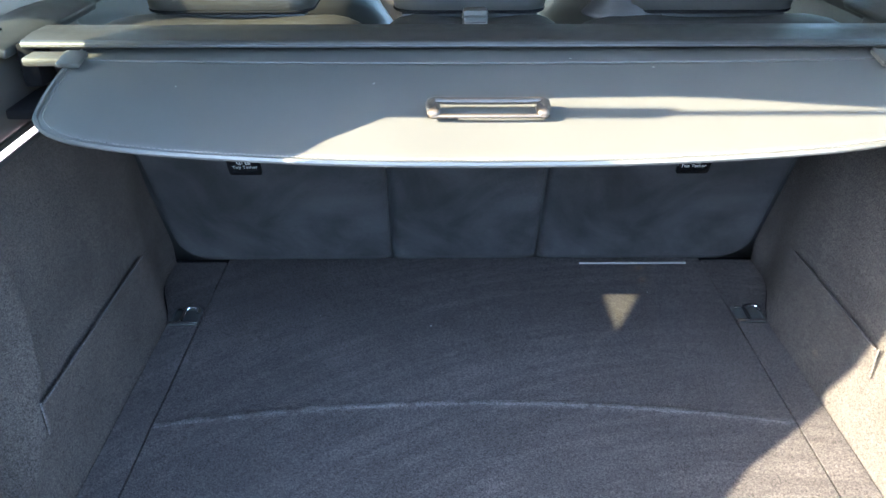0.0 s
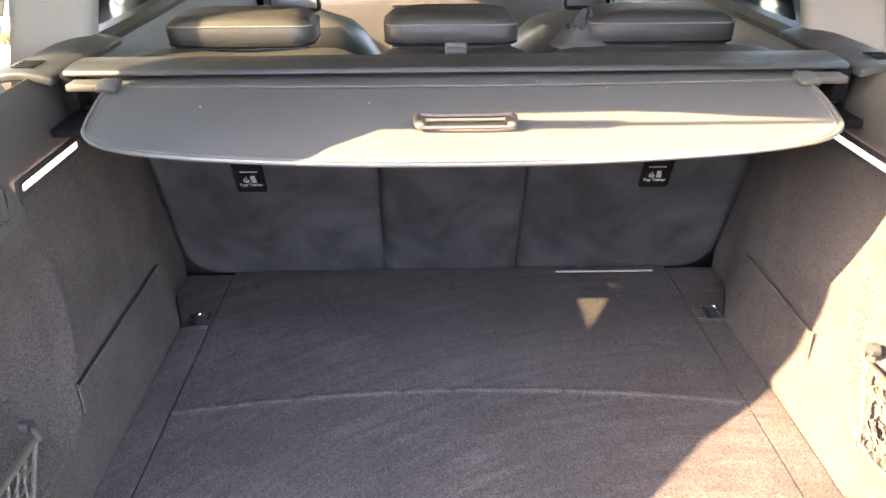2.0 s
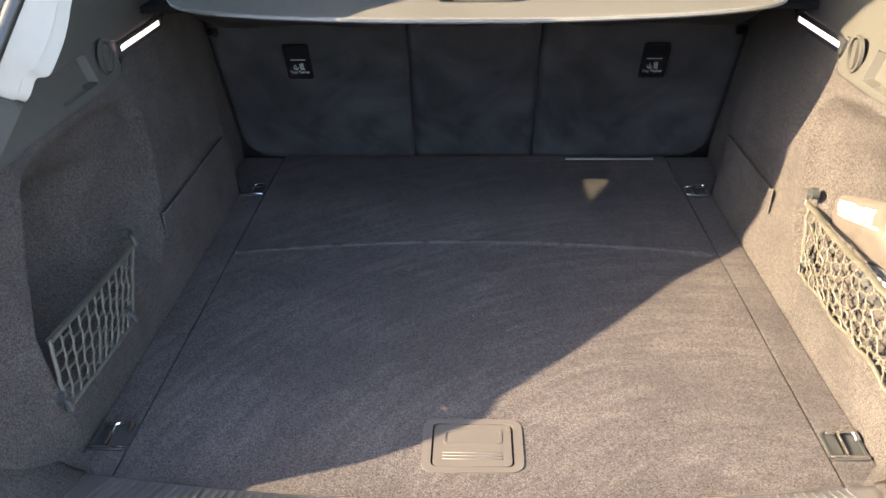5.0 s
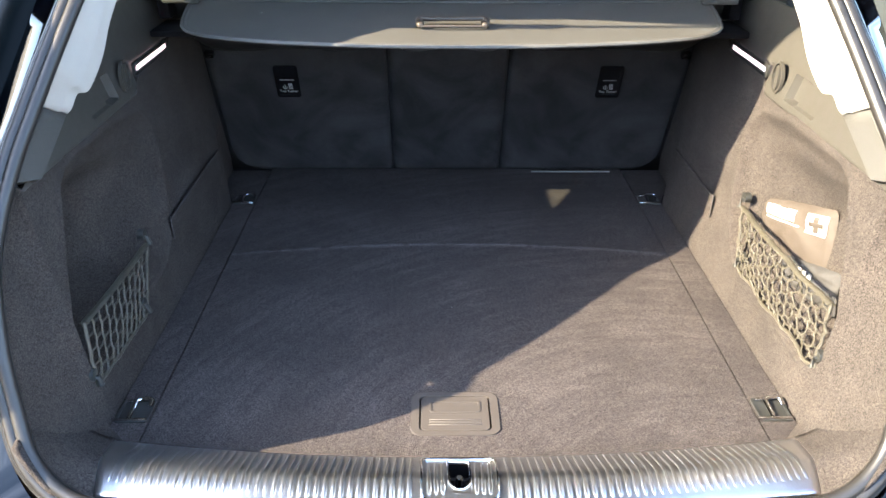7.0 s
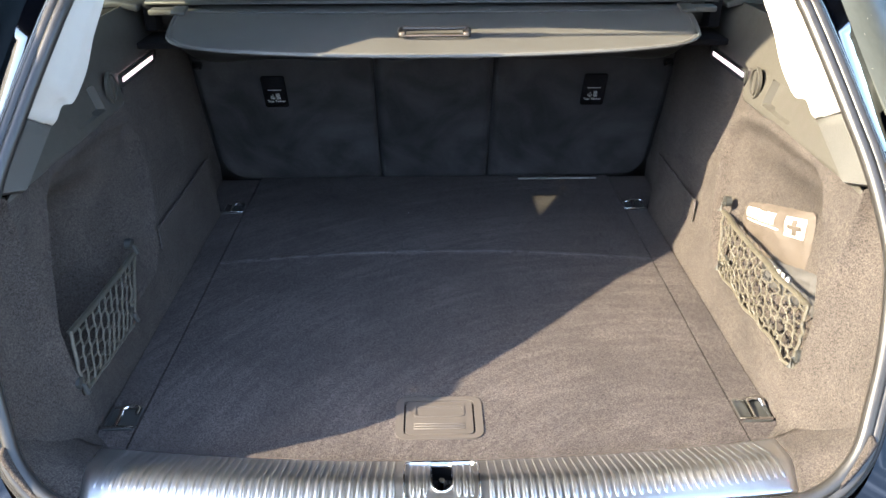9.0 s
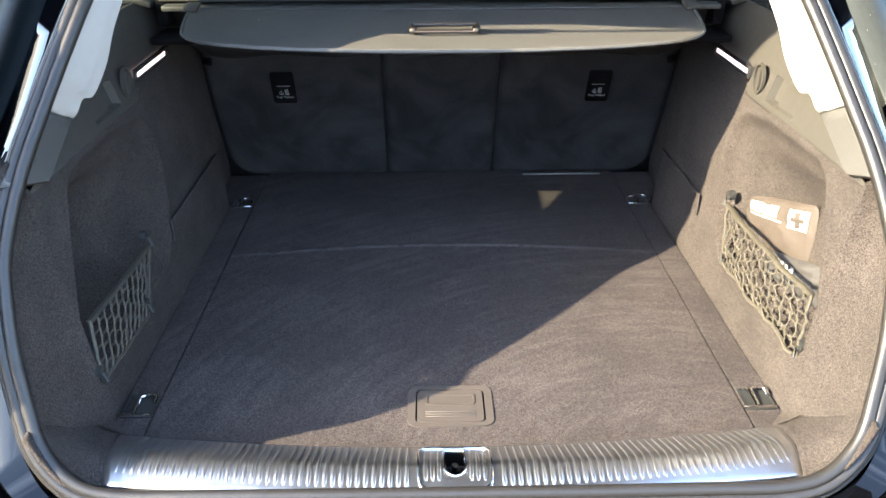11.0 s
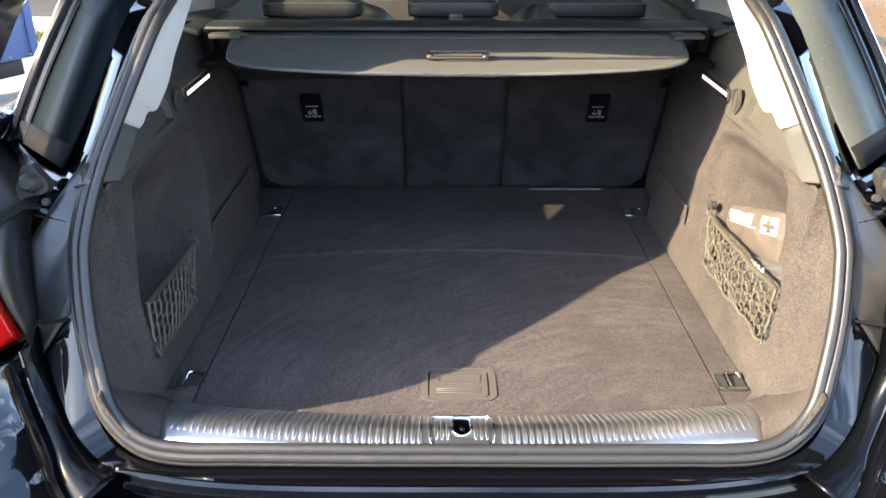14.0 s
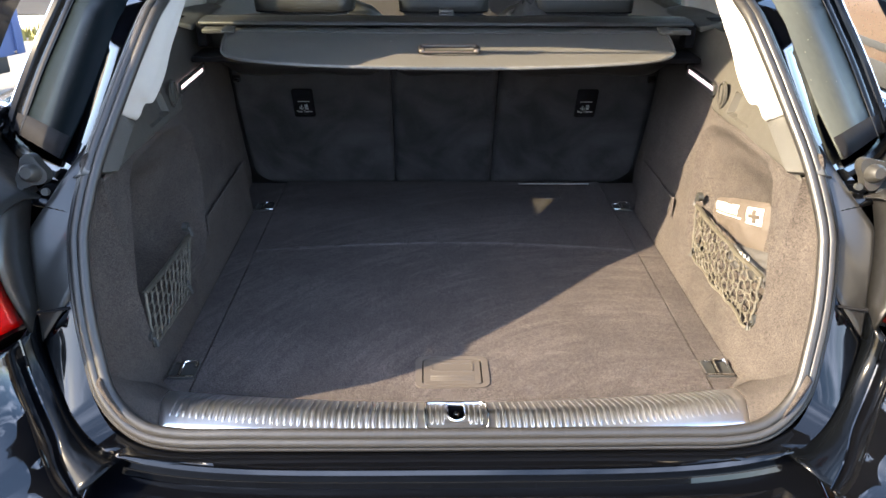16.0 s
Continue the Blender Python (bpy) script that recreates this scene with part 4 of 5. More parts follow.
def tailgate():
    hinge, up = Vector((0, 0.42, 1.475)), Vector((0, -0.73, 0.684)).normalized()
    def f(u, v):
        t = 2 * u - 1
        w = 0.585 - 0.03 * v
        p = hinge + up * (1.05 * v)
        rise = 0.06 * (1 - t * t) + 0.05 * math.sin(math.pi * v) * (1 - t ** 4)
        return (t * w, p.y + 0.6 * rise, p.z + 0.75 * rise)
    part("tailgate", grid(f, 24, 24), "paint", car, "raised gloss black tailgate", solid=0.05, face=(0, -0.6, -0.75))
    # unseen plates added by the struts, beside the hinge, to trim the sun's edge
    outline = [(0.255, 1.30), (0.205, 1.40), (0.183, 1.46), (0.178, 1.515), (0.191, 1.512), (0.231, 1.455), (0.276, 1.39), (0.306, 1.352)]
    for s in (-1, 1):
        bm = bmesh.new()
        sides = [[bm.verts.new((s * x, y, z)) for y, z in outline] for x in (0.592, 0.608)]
        bm.faces.new(sides[0])
        bm.faces.new(sides[1][::-1])
        for k in range(len(outline)):
            bm.faces.new((sides[0][k - 1], sides[0][k], sides[1][k], sides[1][k - 1]))
        part("sun_block_plate", bm, "plastic", car, "unseen dark plate added beside the gas strut to block sun", smooth=False)

    def r(u, v):
        x = (2 * u - 1) * 0.62
        y0 = interp(abs(x), (0, 0.16, 0.27, 0.34, 0.62), (0.342, 0.356, 0.378, 0.396, 0.40))
        y = y0 + (2.9 - y0) * v
        return (x, y, 1.452 + 0.05 * math.sin(math.pi * min(1, v * 1.1)) * (1 - (2 * u - 1) ** 2) - 0.02 * (2 * u - 1) ** 4)
    part("roof", grid(r, 20, 24), "paint", car, "gloss black roof", solid=0.02, offset=0)
    part("headliner", grid(lambda u, v: ((2 * u - 1) * 0.60, 0.47 + 2.3 * v, 1.425 - 0.03 * (2 * u - 1) ** 4), 16, 8), "head", car, "pale fabric headliner", solid=0.006, face=(0, 0, -1))
    def w(u, v):
        return ((2 * u - 1) * (0.60 + 0.12 * v), 2.85 + 0.75 * v, 1.44 - 0.44 * v)
    part("windscreen", grid(w, 8, 6), "clear", car, "clear windscreen", solid=0.005)
    def hood(u, v):
        return ((2 * u - 1) * 0.80, 3.55 + 0.85 * v, 1.0 - 0.12 * v - 0.25 * max(0, v - 0.7) - 0.05 * (2 * u - 1) ** 2)
    part("bonnet", grid(hood, 12, 10), "paint", car, "gloss black bonnet", solid=0.01)
    part("front_end", box((1.60, 0.10, 0.55), (0, 4.40, 0.55), 0.03), "paint", car)
    part("underbody", box((1.60, 4.2, 0.20), (0, 2.2, 0.32), 0.02), "plastic", car)
    part("under_floor", box((1.5, 1.2, 0.08), (0, 0.70, 0.55), 0.01), "plastic", car)


tailgate()


def wheel(parent, x, y, r=0.32, w=0.20):
    tyre = part("wheel", tube([(x - w / 2, y, r), (x - w / 2 + 0.02, y, r), (x + w / 2 - 0.02, y, r), (x + w / 2, y, r)], [r * 0.93, r, r, r * 0.93], 40), "tyre", parent, "black tyre on an alloy rim")
    sd = 1 if x > 0 else -1
    for side in (-1, 1):
        xo = x + side * (w / 2 + 0.002)
        m = Matrix.Translation((xo, y, r)) @ Matrix(((0, 0, side, 0), (1, 0, 0, 0), (0, 1, 0, 0), (0, 0, 0, 1)))
        ring = [(r * 0.70 * math.cos(2 * math.pi * k / 40), r * 0.70 * math.sin(2 * math.pi * k / 40)) for k in range(40)]
        inn = [(a * 0.88, b * 0.88) for a, b in ring]
        bm = ring_plate(ring, inn, m, 0.012)
        for k in range(5):
            mm = m @ pose(0, 0, 0, 0, 0, 72 * k)
            plate([(-0.025, 0.02), (0.025, 0.02), (0.035, r * 0.64), (-0.035, r * 0.64)], mm, 0.010, bm)
        plate([(a * 0.2, b * 0.2) for a, b in ring], m, 0.014, bm)
        part("rim", bm, "alloy", tyre, "five-spoke alloy rim")


for wx in (-0.80, 0.80):
    wheel(car, wx, 1.05)
    wheel(car, wx, 3.85)


# ---- rear seats ---------------------------------------------------------
SEAT_LEAN = 0.45


def seat_y(z):
    return 1.122 - SEAT_LEAN * (z - FLOOR)


SEAT_TURN = Matrix(((1, 0, 0, 0), (0, -SEAT_LEAN / math.hypot(1, SEAT_LEAN), -1 / math.hypot(1, SEAT_LEAN), 0), (0, 1 / math.hypot(1, SEAT_LEAN), -SEAT_LEAN / math.hypot(1, SEAT_LEAN), 0), (0, 0, 0, 1)))


def on_seat(x, z, out=0.0):
    """A pose on the back of the seats: its x to the right, y up the seat, z out of it."""
    return Matrix.Translation((x, seat_y(z), z)) @ SEAT_TURN @ pose(0, 0, out)


def rear_seat(x0, x1, label, tether=None):
    th = thing("rear_seat", label, "seat", "rear seats", place=((x0 + x1) / 2, 1.12, FLOOR))
    inv = Matrix.Translation(-th.location)
    top = 1.065
    r0 = 0.06 if x0 < -0.3 else 0.006
    r1 = 0.06 if x1 > 0.3 else 0.006

    def f(u, v):
        z = FLOOR + 0.002 + (top - FLOOR) * v
        h = z - FLOOR
        a = x0 + (r0 - math.sqrt(max(0, r0 * r0 - max(0, r0 - h) ** 2)))
        b = x1 - (r1 - math.sqrt(max(0, r1 * r1 - max(0, r1 - h) ** 2)))
        x = a + (b - a) * u
        e = min(x - a, b - x)
        bulge = 0.010 * (1 - smoothstep(0, 0.012, e)) - 0.003 * math.sin(math.pi * u) * math.sin(math.pi * v)
        bulge += 0.0012 * noise.noise((x * 7, z * 7, 2.0))
        return (x - th.location.x, seat_y(z) + bulge - th.location.y, z - th.location.z)
    w = part("backrest_panel", grid(f, 40, 40), "felt", th, "dark felt-covered backrest panel", solid=0.012, face=(0, -1, -0.4))
    n = max(2, int((x1 - x0) / 0.12))
    def cushion(u, v):
        a = 2 * math.pi * u
        x = x0 + 0.008 + (x1 - x0 - 0.016) * v
        k = 1 - 0.3 * abs(2 * v - 1) ** 8
        return (x - th.location.x, 0.945 + 0.085 * math.cos(a) * k - th.location.y, 1.040 + 0.068 * k * math.sin(a) * (1 + 0.05 * math.sin(9 * v)) - th.location.z)
    part("backrest_top", grid(cushion, 20, 24), "leather", th, "black leather backrest top")
    if tether is not None:
        m = inv @ on_seat(tether, 0.889, 0.005)
        pl = part("tether_plate", ring_plate(round_rect(0.052, 0.086, 0.006), round_rect(0.040, 0.070, 0.004), m, 0.004), "gloss", th, "black top tether anchor plate with white symbol")
        part("tether_cover", plate(round_rect(0.040, 0.070, 0.004), m, 0.001), "gloss", pl)
        part("symbol_line", box((0.030, 0.0015, 0.0006), (0, 0, 0)), "print", pl).matrix_local = m @ pose(0, 0.004, 0.0016)
        sym = bmesh.new()
        tube([(-0.010, -0.012, 0), (-0.011, -0.018, 0), (-0.006, -0.021, 0), (-0.002, -0.018, 0), (-0.003, -0.014, 0)], 0.0008, 5, bm=sym)
        tube([(-0.0065, -0.008, 0), (-0.0065, -0.021, 0)], 0.0008, 5, bm=sym)
        tube([(0.002, -0.006, 0), (0.003, -0.020, 0), (0.010, -0.020, 0)], 0.0011, 5, bm=sym)
        tube([(0.005, -0.006, 0), (0.006, -0.017, 0), (0.010, -0.017, 0)], 0.0011, 5, bm=sym)
        tube([(0.0075, -0.005, 0), (0.009, -0.014, 0)], 0.0009, 5, bm=sym)
        part("symbol", sym, "print", pl).matrix_local = m @ pose(0, 0, 0.002)
        t = lettering("Top Tether", 0.0085, Matrix.Identity(4), "print", pl)
        t.matrix_local = m @ pose(0, -0.0275, 0.0018)
    side = -1 if x0 < -0.3 else (1 if x1 > 0.3 else 0)
    if side:
        k = part("seat_catch", box((0.020, 0.014, 0.016), (0, 0, 0), 0.003), "gloss", th, "small black seat catch")
        k.matrix_local = inv @ on_seat(side * 0.508, 0.955, 0.004)
        part("catch_pin", tube([(-0.006, -0.004, 0.008), (0.006, 0.0, 0.009)], 0.0014, 6), "chrome", k)
    return th


rear_seat(-0.525, -0.1335, "wide black rear seat back, felt-covered towards the load bay", -0.353)
mid_seat = rear_seat(-0.1305, 0.1305, "narrow black middle rear seat back, felt-covered behind")
rear_seat(0.1335, 0.525, "wide black rear seat back above the sunlit floor patch", 0.357)


part("seat_backing", loft([[(x, seat_y(z) + 0.0145, z) for z in (0.60, 0.75, 0.90, 1.04)] for x in (-0.60, -0.2, 0.2, 0.60)]), "felt", car, "dark felt board behind the seat backs", solid=0.004, face=(0, -1, 0))
guide = part("belt_guide", box((0.032, 0.022, 0.040), (0, 0.885 - 1.12, 1.112 - FLOOR), 0.004), "trim", mid_seat, "ribbed belt guide")
for k in range(4):
    part("guide_rib", box((0.028, 0.003, 0.003), (0, 0.8735 - 1.12, 1.100 + 0.008 * k - FLOOR), 0.001, 1), "trim", guide)


def crumpled_cloth():
    th = thing("folded_cloth", "dark crumpled cloth lying on the rear seat top", "cloth", place=(0.215, 0.99, 1.104))
    def f(u, v):
        a, r = 2 * math.pi * u, v
        h = 0.045 * (1 - r ** 1.6) * (1 + 0.5 * noise.noise((3 * math.cos(a), 3 * math.sin(a), r * 4)))
        return (0.060 * r * math.cos(a), 0.055 * r * math.sin(a), h + 0.004 * noise.noise((a, r * 9, 2)))
    part("cloth", grid(f, 28, 10), "pouch2", th, solid=0.003)


crumpled_cloth()
# pale strip in place of the thin line of sun at the seat's foot
part("sun_sliver_strip", box((0.195, 0.003, 0.004), (0.306, 1.100, FLOOR + 0.003), 0.001, 1), "pale", floor, "pale strip painted as a sliver of sun at the foot of the seat")


def headrest(x, w, label):
    th = thing("headrest", label, "headrest", "rear headrests", place=(x, 1.008, 1.106))
    foot = round_rect(w, 0.125, 0.034, 6)
    rings = ((0.93, 0.005), (0.985, 0.010), (1.0, 0.020), (1.0, 0.034), (0.975, 0.037), (0.95, 0.042), (0.86, 0.049), (0.6, 0.053), (0.25, 0.054))
    bm = bmesh.new()
    vs = [[bm.verts.new((a * k, b * k * (1 if b < 0 else 0.96), z + 0.003 * math.cos(3 * a / w))) for a, b in foot] for k, z in rings]
    for p, q in zip(vs, vs[1:]):
        for k in range(len(foot)):
            bm.faces.new((p[k], p[(k + 1) % len(foot)], q[(k + 1) % len(foot)], q[k]))
    bm.faces.new(vs[0][::-1])
    bm.faces.new(vs[-1])
    part("cushion", bm, "leather", th, "stitched black leather cushion")
    part("piping", tube([(a * 0.992, b * 0.992, 0.0362 + 0.003 * math.cos(3 * a / w)) for a, b in foot], 0.0013, 6, closed=True), "thread", th)
    part("foot_seam", tube([(a * 0.975, b * 0.975, 0.0085) for a, b in foot], 0.0022, 6, closed=True), "groove", th)
    part("shell", box((w * 0.88, 0.10, 0.006), (0, 0, 0.001), 0.002), "plastic", th)
    for s in (-1, 1):
        part("post", tube([(s * w * 0.33, -0.03, -0.04), (s * w * 0.33, -0.03, 0.01)], 0.009, 10), "trim", th)
    return th


headrest(-0.332, 0.232, "low black leather headrest, half in sunlight")
headrest(-0.004, 0.212, "low black leather middle headrest")
headrest(0.326, 0.236, "low black leather headrest in shade")


def front_seat(x):
    th = thing("front_seat", "black leather front seat seen between the rear headrests", "seat", "front seats", place=(x, 1.95, 0.40))
    def f(u, v):
        a = 2 * math.pi * u
        z = 0.64 * v
        w = 0.26 - 0.10 * smoothstep(0.6, 1, v)
        sq = lambda q: math.copysign(abs(q) ** 0.6, q)
        k = 1 - 0.6 * smoothstep(0.93, 1.0, v)
        return (w * sq(math.cos(a)) * k, 0.10 - 0.30 * v + 0.09 * sq(math.sin(a)) * k, z)
    part("backrest", grid(f, 32, 20), "leather", th)
    part("seat_base", box((0.5, 0.5, 0.16), (0, 0.35, -0.05), 0.05, 3), "leather", th)
    part("headrest_cushion", box((0.26, 0.12, 0.17), (0, -0.20, 0.76), 0.045, 3), "leather", th)
    for s in (-1, 1):
        part("post", tube([(s * 0.06, -0.18, 0.58), (s * 0.06, -0.19, 0.70)], 0.006, 8), "chrome", th)
    


front_seat(-0.37)
front_seat(0.37)
dash = thing("dashboard", "dark dashboard with slatted air vents", "dashboard", place=(0, 2.95, 0.45))
part("dash_body", box((1.36, 0.45, 0.42), (0, 0.15, 0.30), 0.08, 4), "cassette", dash)
for k in range(4):
    part("vent_slat", box((0.34, 0.012, 0.008), (0, -0.08, 0.36 + 0.022 * k), 0.002), "chrome", dash)
part("console", box((0.24, 1.1, 0.34), (0, -0.55, 0.14), 0.03, 3), "alloy", dash, "pale metal-trimmed centre console")


# ---- load cover ---------------------------------------------------------
cover = thing("load_cover", "charcoal roller load cover drawn out over the bay", "load cover", place=(0, 0.78, 1.11))
CV = Vector((0, 0.78, 1.11))


def cover_z(y):
    return 1.086 + 0.09 * (y - 0.5)


def sheet():
    outline = smooth_line([(0, 0.484, 0), (0.10, 0.486, 0), (0.20, 0.494, 0), (0.30, 0.508, 0), (0.372, 0.527, 0), (0.410, 0.548, 0), (0.432, 0.576, 0), (0.441, 0.606, 0), (0.449, 0.65, 0),
                           (0.455, 0.70, 0), (0.4575, 0.765, 0), (0.4575, 0.80, 0)], 88)
    half = len(outline)
    bm = bmesh.new()
    rows = []
    full = [(-p.x, p.y) for p in outline[:0:-1]] + [(p.x, p.y) for p in outline]
    n = 16
    for k in range(n + 1):
        w = k / n
        row = []
        for x, y in full:
            yy = y + (0.80 - y) * w
            sag = -0.004 * math.sin(math.pi * w) * (1 - (x / 0.46) ** 2)
            row.append(bm.verts.new((x, yy - CV.y, cover_z(yy) + sag - CV.z)))
        rows.append(row)
    for a, b in zip(rows, rows[1:]):
        for i in range(len(full) - 1):
            bm.faces.new((a[i], a[i + 1], b[i + 1], b[i]))
    sh = part("sheet", bm, "vinyl", cover, "matt charcoal vinyl sheet", solid=0.0025)
    hem = [(x, y - CV.y, cover_z(y) - CV.z) for x, y in full]
    part("hem", tube(hem, 0.0028, 6), "vinyl", sh)
    # stitching as short stitches a little inside the edge
    bm = bmesh.new()
    pts = []
    for i in range(2, len(full) - 2):
        a, b = Vector(full[i - 1]), Vector(full[i + 1])
        d = (b - a).normalized()
        q = Vector(full[i]) + Vector((-d.y, d.x)) * 0.007
        pts.append(Vector((q.x, q.y - CV.y, cover_z(q.y) + 0.0008 - CV.z)))
    run = 0.0
    for a, b in zip(pts, pts[1:]):
        L = (b - a).length
        d = (b - a) / L
        k = max(1, round(L / 0.0045))
        for j in range(k):
            p = a + d * (L * (j + 0.2) / k)
            q = a + d * (L * (j + 0.8) / k)
            tube([p, q], 0.0006, 4, bm=bm)
    tagged(part("stitching", bm, "thread", sh, smooth=False), kind="stuff")
    bm = tube([(x, 0.722 + 0.015 * (x / 0.45) ** 2 - CV.y, cover_z(0.722) + 0.0006 - CV.z) for x in [k * 0.9 / 20 - 0.45 for k in range(21)]], 0.0012, 5)
    part("crease", bm, "vinyl", sh)


sheet()


def cover_handle():
    y, z = 0.590 - CV.y, cover_z(0.59) + 0.002 - CV.z
    pts = [(-0.054, y - 0.012, z), (-0.056, y + 0.002, z + 0.006), (-0.052, y + 0.011, z + 0.0075), (-0.03, y + 0.011, z + 0.007), (0.03, y + 0.011, z + 0.007), (0.052, y + 0.011, z + 0.0075), (0.056, y + 0.002, z + 0.006), (0.054, y - 0.012, z)]
    h = part("handle", tube(smooth_line(pts, 40), 0.0046, 10, squash=0.8), "tan", cover, "moulded brown plastic pull handle")
    part("handle_bar", tube(smooth_line([(-0.054, y - 0.015, z + 0.0005), (0, y - 0.017, z + 0.001), (0.054, y - 0.015, z + 0.0005)], 16), 0.0030, 8, squash=0.7), "tan", h)
    for s in (-1, 1):
        part("handle_lug", box((0.011, 0.032, 0.009), (s * 0.052, y - 0.002, z + 0.002), 0.004, 3), "tan", h)


cover_handle()


def cassette():
    prof = [(0.752, 1.1175), (0.752, 1.121), (0.756, 1.1245), (0.79, 1.127), (0.825, 1.126), (0.838, 1.118), (0.842, 1.08), (0.83, 1.062), (0.80, 1.062), (0.79, 1.085), (0.79, 1.1165)]
    bm = bmesh.new()
    ends = []
    for x in (-0.522, 0.522):
        ends.append([bm.verts.new((x, y - CV.y, z - CV.z)) for y, z in prof])
    k = len(prof)
    for i in range(k):
        bm.faces.new((ends[0][i], ends[0][(i + 1) % k], ends[1][(i + 1) % k], ends[1][i]))
    bm.faces.new(ends[0])
    bm.faces.new(ends[1][::-1])
    c = part("cassette", bm, "cassette", cover, "dark plastic roller cassette", bevel=0.002)
    part("lip", tube([(-0.52, 0.7525 - CV.y, 1.1185 - CV.z), (0.52, 0.7525 - CV.y, 1.1185 - CV.z)], 0.0022, 8), "leather", c)
    for s in (-1, 1):
        t = part("guide_tab", box((0.056, 0.030, 0.010), (s * 0.480, 0.735 - CV.y, 1.109 - CV.z), 0.003), "trim", c, "plastic guide tab")
        part("tab_tongue", box((0.026, 0.034, 0.007), (s * 0.452, 0.722 - CV.y, 1.112 - CV.z), 0.003, turn=pose(0, 0, 0, 12, 0, 0)), "trim", t)
        part("end_cap", box((0.022, 0.098, 0.052), (s * 0.518, 0.803 - CV.y, 1.0955 - CV.z), 0.005), "groove", c)


cassette()


# ---- nets and pouches ---------------------------------------------------
def cargo_net(s, pts, label, sag, nu, nv, loose, thick):
    """An elastic net over a wall recess: pts are its back top, front top, front foot and back foot, in y and z."""
    th = thing("cargo_net", label, "net", "side nets", place=(s * 0.50, 0.35, 0.70))
    o = th.location
    (by, bz), (fy, fz), (gy, gz), (hy, hz) = pts

    def at(u, v):
        y = (by + (fy - by) * u) * (1 - v) + (hy + (gy - hy) * u) * v
        z = (bz + (fz - bz) * u) * (1 - v) + (hz + (gz - hz) * u) * v
        x = wall_x(y, z) - 0.003 - sag * math.sin(math.pi * u) * math.sin(math.pi * (0.15 + 0.85 * v) * 0.9)
        x += 0.04 * loose * noise.noise((u * 6, v * 6, 3 * s))
        y += 0.065 * loose * noise.noise((u * 6, v * 6, 9.0)) * min(1, 6 * v)
        z += 0.055 * loose * noise.noise((u * 6, v * 6, 17.0)) * min(1, 6 * v)
        return Vector((s * x, y, z)) - o
    top = part("band", tube([at(k / 20, 0.0) for k in range(21)], 0.006, 6, squash=0.45), "cord", th, "woven elastic band")
    bm = bmesh.new()

    def knot(k, j):
        return (k + loose * (-1) ** (k + j) * (0 < k < nu)) / nu, 0.03 + 0.97 * j / nv

    def cord(p, q):
        n = 6
        pts = [at(p[0] + (q[0] - p[0]) * i / n, p[1] + (q[1] - p[1]) * i / n) for i in range(n + 1)]
        tube(pts, [thick + 0.0006 * (i % 2) for i in range(n + 1)], 5, bm=bm)
    for k in range(nu + 1):
        for j in range(nv):
            cord(knot(k, j), knot(k, j + 1))
            if k < nu and (k + j) % 2 == 0 and j:
                cord(knot(k, j), knot(k + 1, j))
            p = at(*knot(k, j))
            tube([p - Vector((0, 0, 0.004)), p, p + Vector((0, 0, 0.004))], [0.0013, 0.0023, 0.0013], 6, bm=bm)
    part("mesh", bm, "cord", th, "knotted elastic mesh")
    rim = [at(1, v / 10) for v in range(11)] + [at(1 - u / 20, 1) for u in range(1, 21)] + [at(0, 1 - v / 10) for v in range(1, 11)]
    part("rim_cord", tube(rim, 0.0028, 6), "cord", th)
    for u, v in ((0, 0), (1, 1), (0, 1)):
        p = at(u, v)
        out = Vector((s * 0.004, 0, 0))
        k = part("hook", tube([p + out + Vector((s * 0.004, 0, 0.016)), p + out + Vector((-s * 0.006, 0, 0.014)), p + Vector((-s * 0.006, 0, 0.0))], 0.0035, 8), "plastic", th, "small plastic wall hook")
        part("button", tube([p + out + Vector((s * 0.006, 0, 0.018)), p + out + Vector((-s * 0.004, 0, 0.018))], 0.009, 14), "plastic", k)


cargo_net(-1, ((0.437, 0.775), (0.185, 0.785), (0.166, 0.697), (0.366, 0.688)), "black knotted cargo net in shade on the wall", 0.004, 11, 9, 0.05, 0.0013)
cargo_net(1, ((0.524, 0.802), (0.186, 0.812), (0.172, 0.722), (0.475, 0.712)), "knotted cargo net holding pouches against the wall", 0.012, 16, 10, 0.14, 0.0008)


def pouch(name, corners, depth, mat, label):
    """A soft bag: corners are back top, front top, front foot, back foot as (x, y, z)."""
    a, b, c, d = [Vector(p) for p in corners]
    mid = (a + b + c + d) / 4
    th = thing(name, label, "pouch", place=((c + d) / 2))
    nrm = (b - a).cross(d - a).normalized()
    if nrm.x > 0:
        nrm = -nrm
    o = th.location

    def face(u, v, side):
        p = a.lerp(b, u).lerp(d.lerp(c, u), v)
        k = (math.sin(math.pi * u) * math.sin(math.pi * v)) ** 0.4
        return p + nrm * (side * depth * k + 0.004 * noise.noise((u * 4, v * 4, 5.0)) + 0.003 * noise.noise((u * 9, v * 9, 1.0))) - o
    bm = grid(lambda u, v: face(u, v, 1), 24, 20)
    grid(lambda u, v: face(u, v, -0.6), 24, 20, bm)
    bmesh.ops.remove_doubles(bm, verts=bm.verts, dist=0.0005)
    part("bag", bm, mat, th)
    return th, (lambda u, v, out=0.0012: face(u, v, 1) + nrm * out)


def patch(name, f, u0, u1, v0, v1, mat, parent):
    bm = grid(lambda u, v: f(u0 + (u1 - u0) * u, v0 + (v1 - v0) * v), 8, 5)
    return part(name, bm, mat, parent, solid=0.0006)


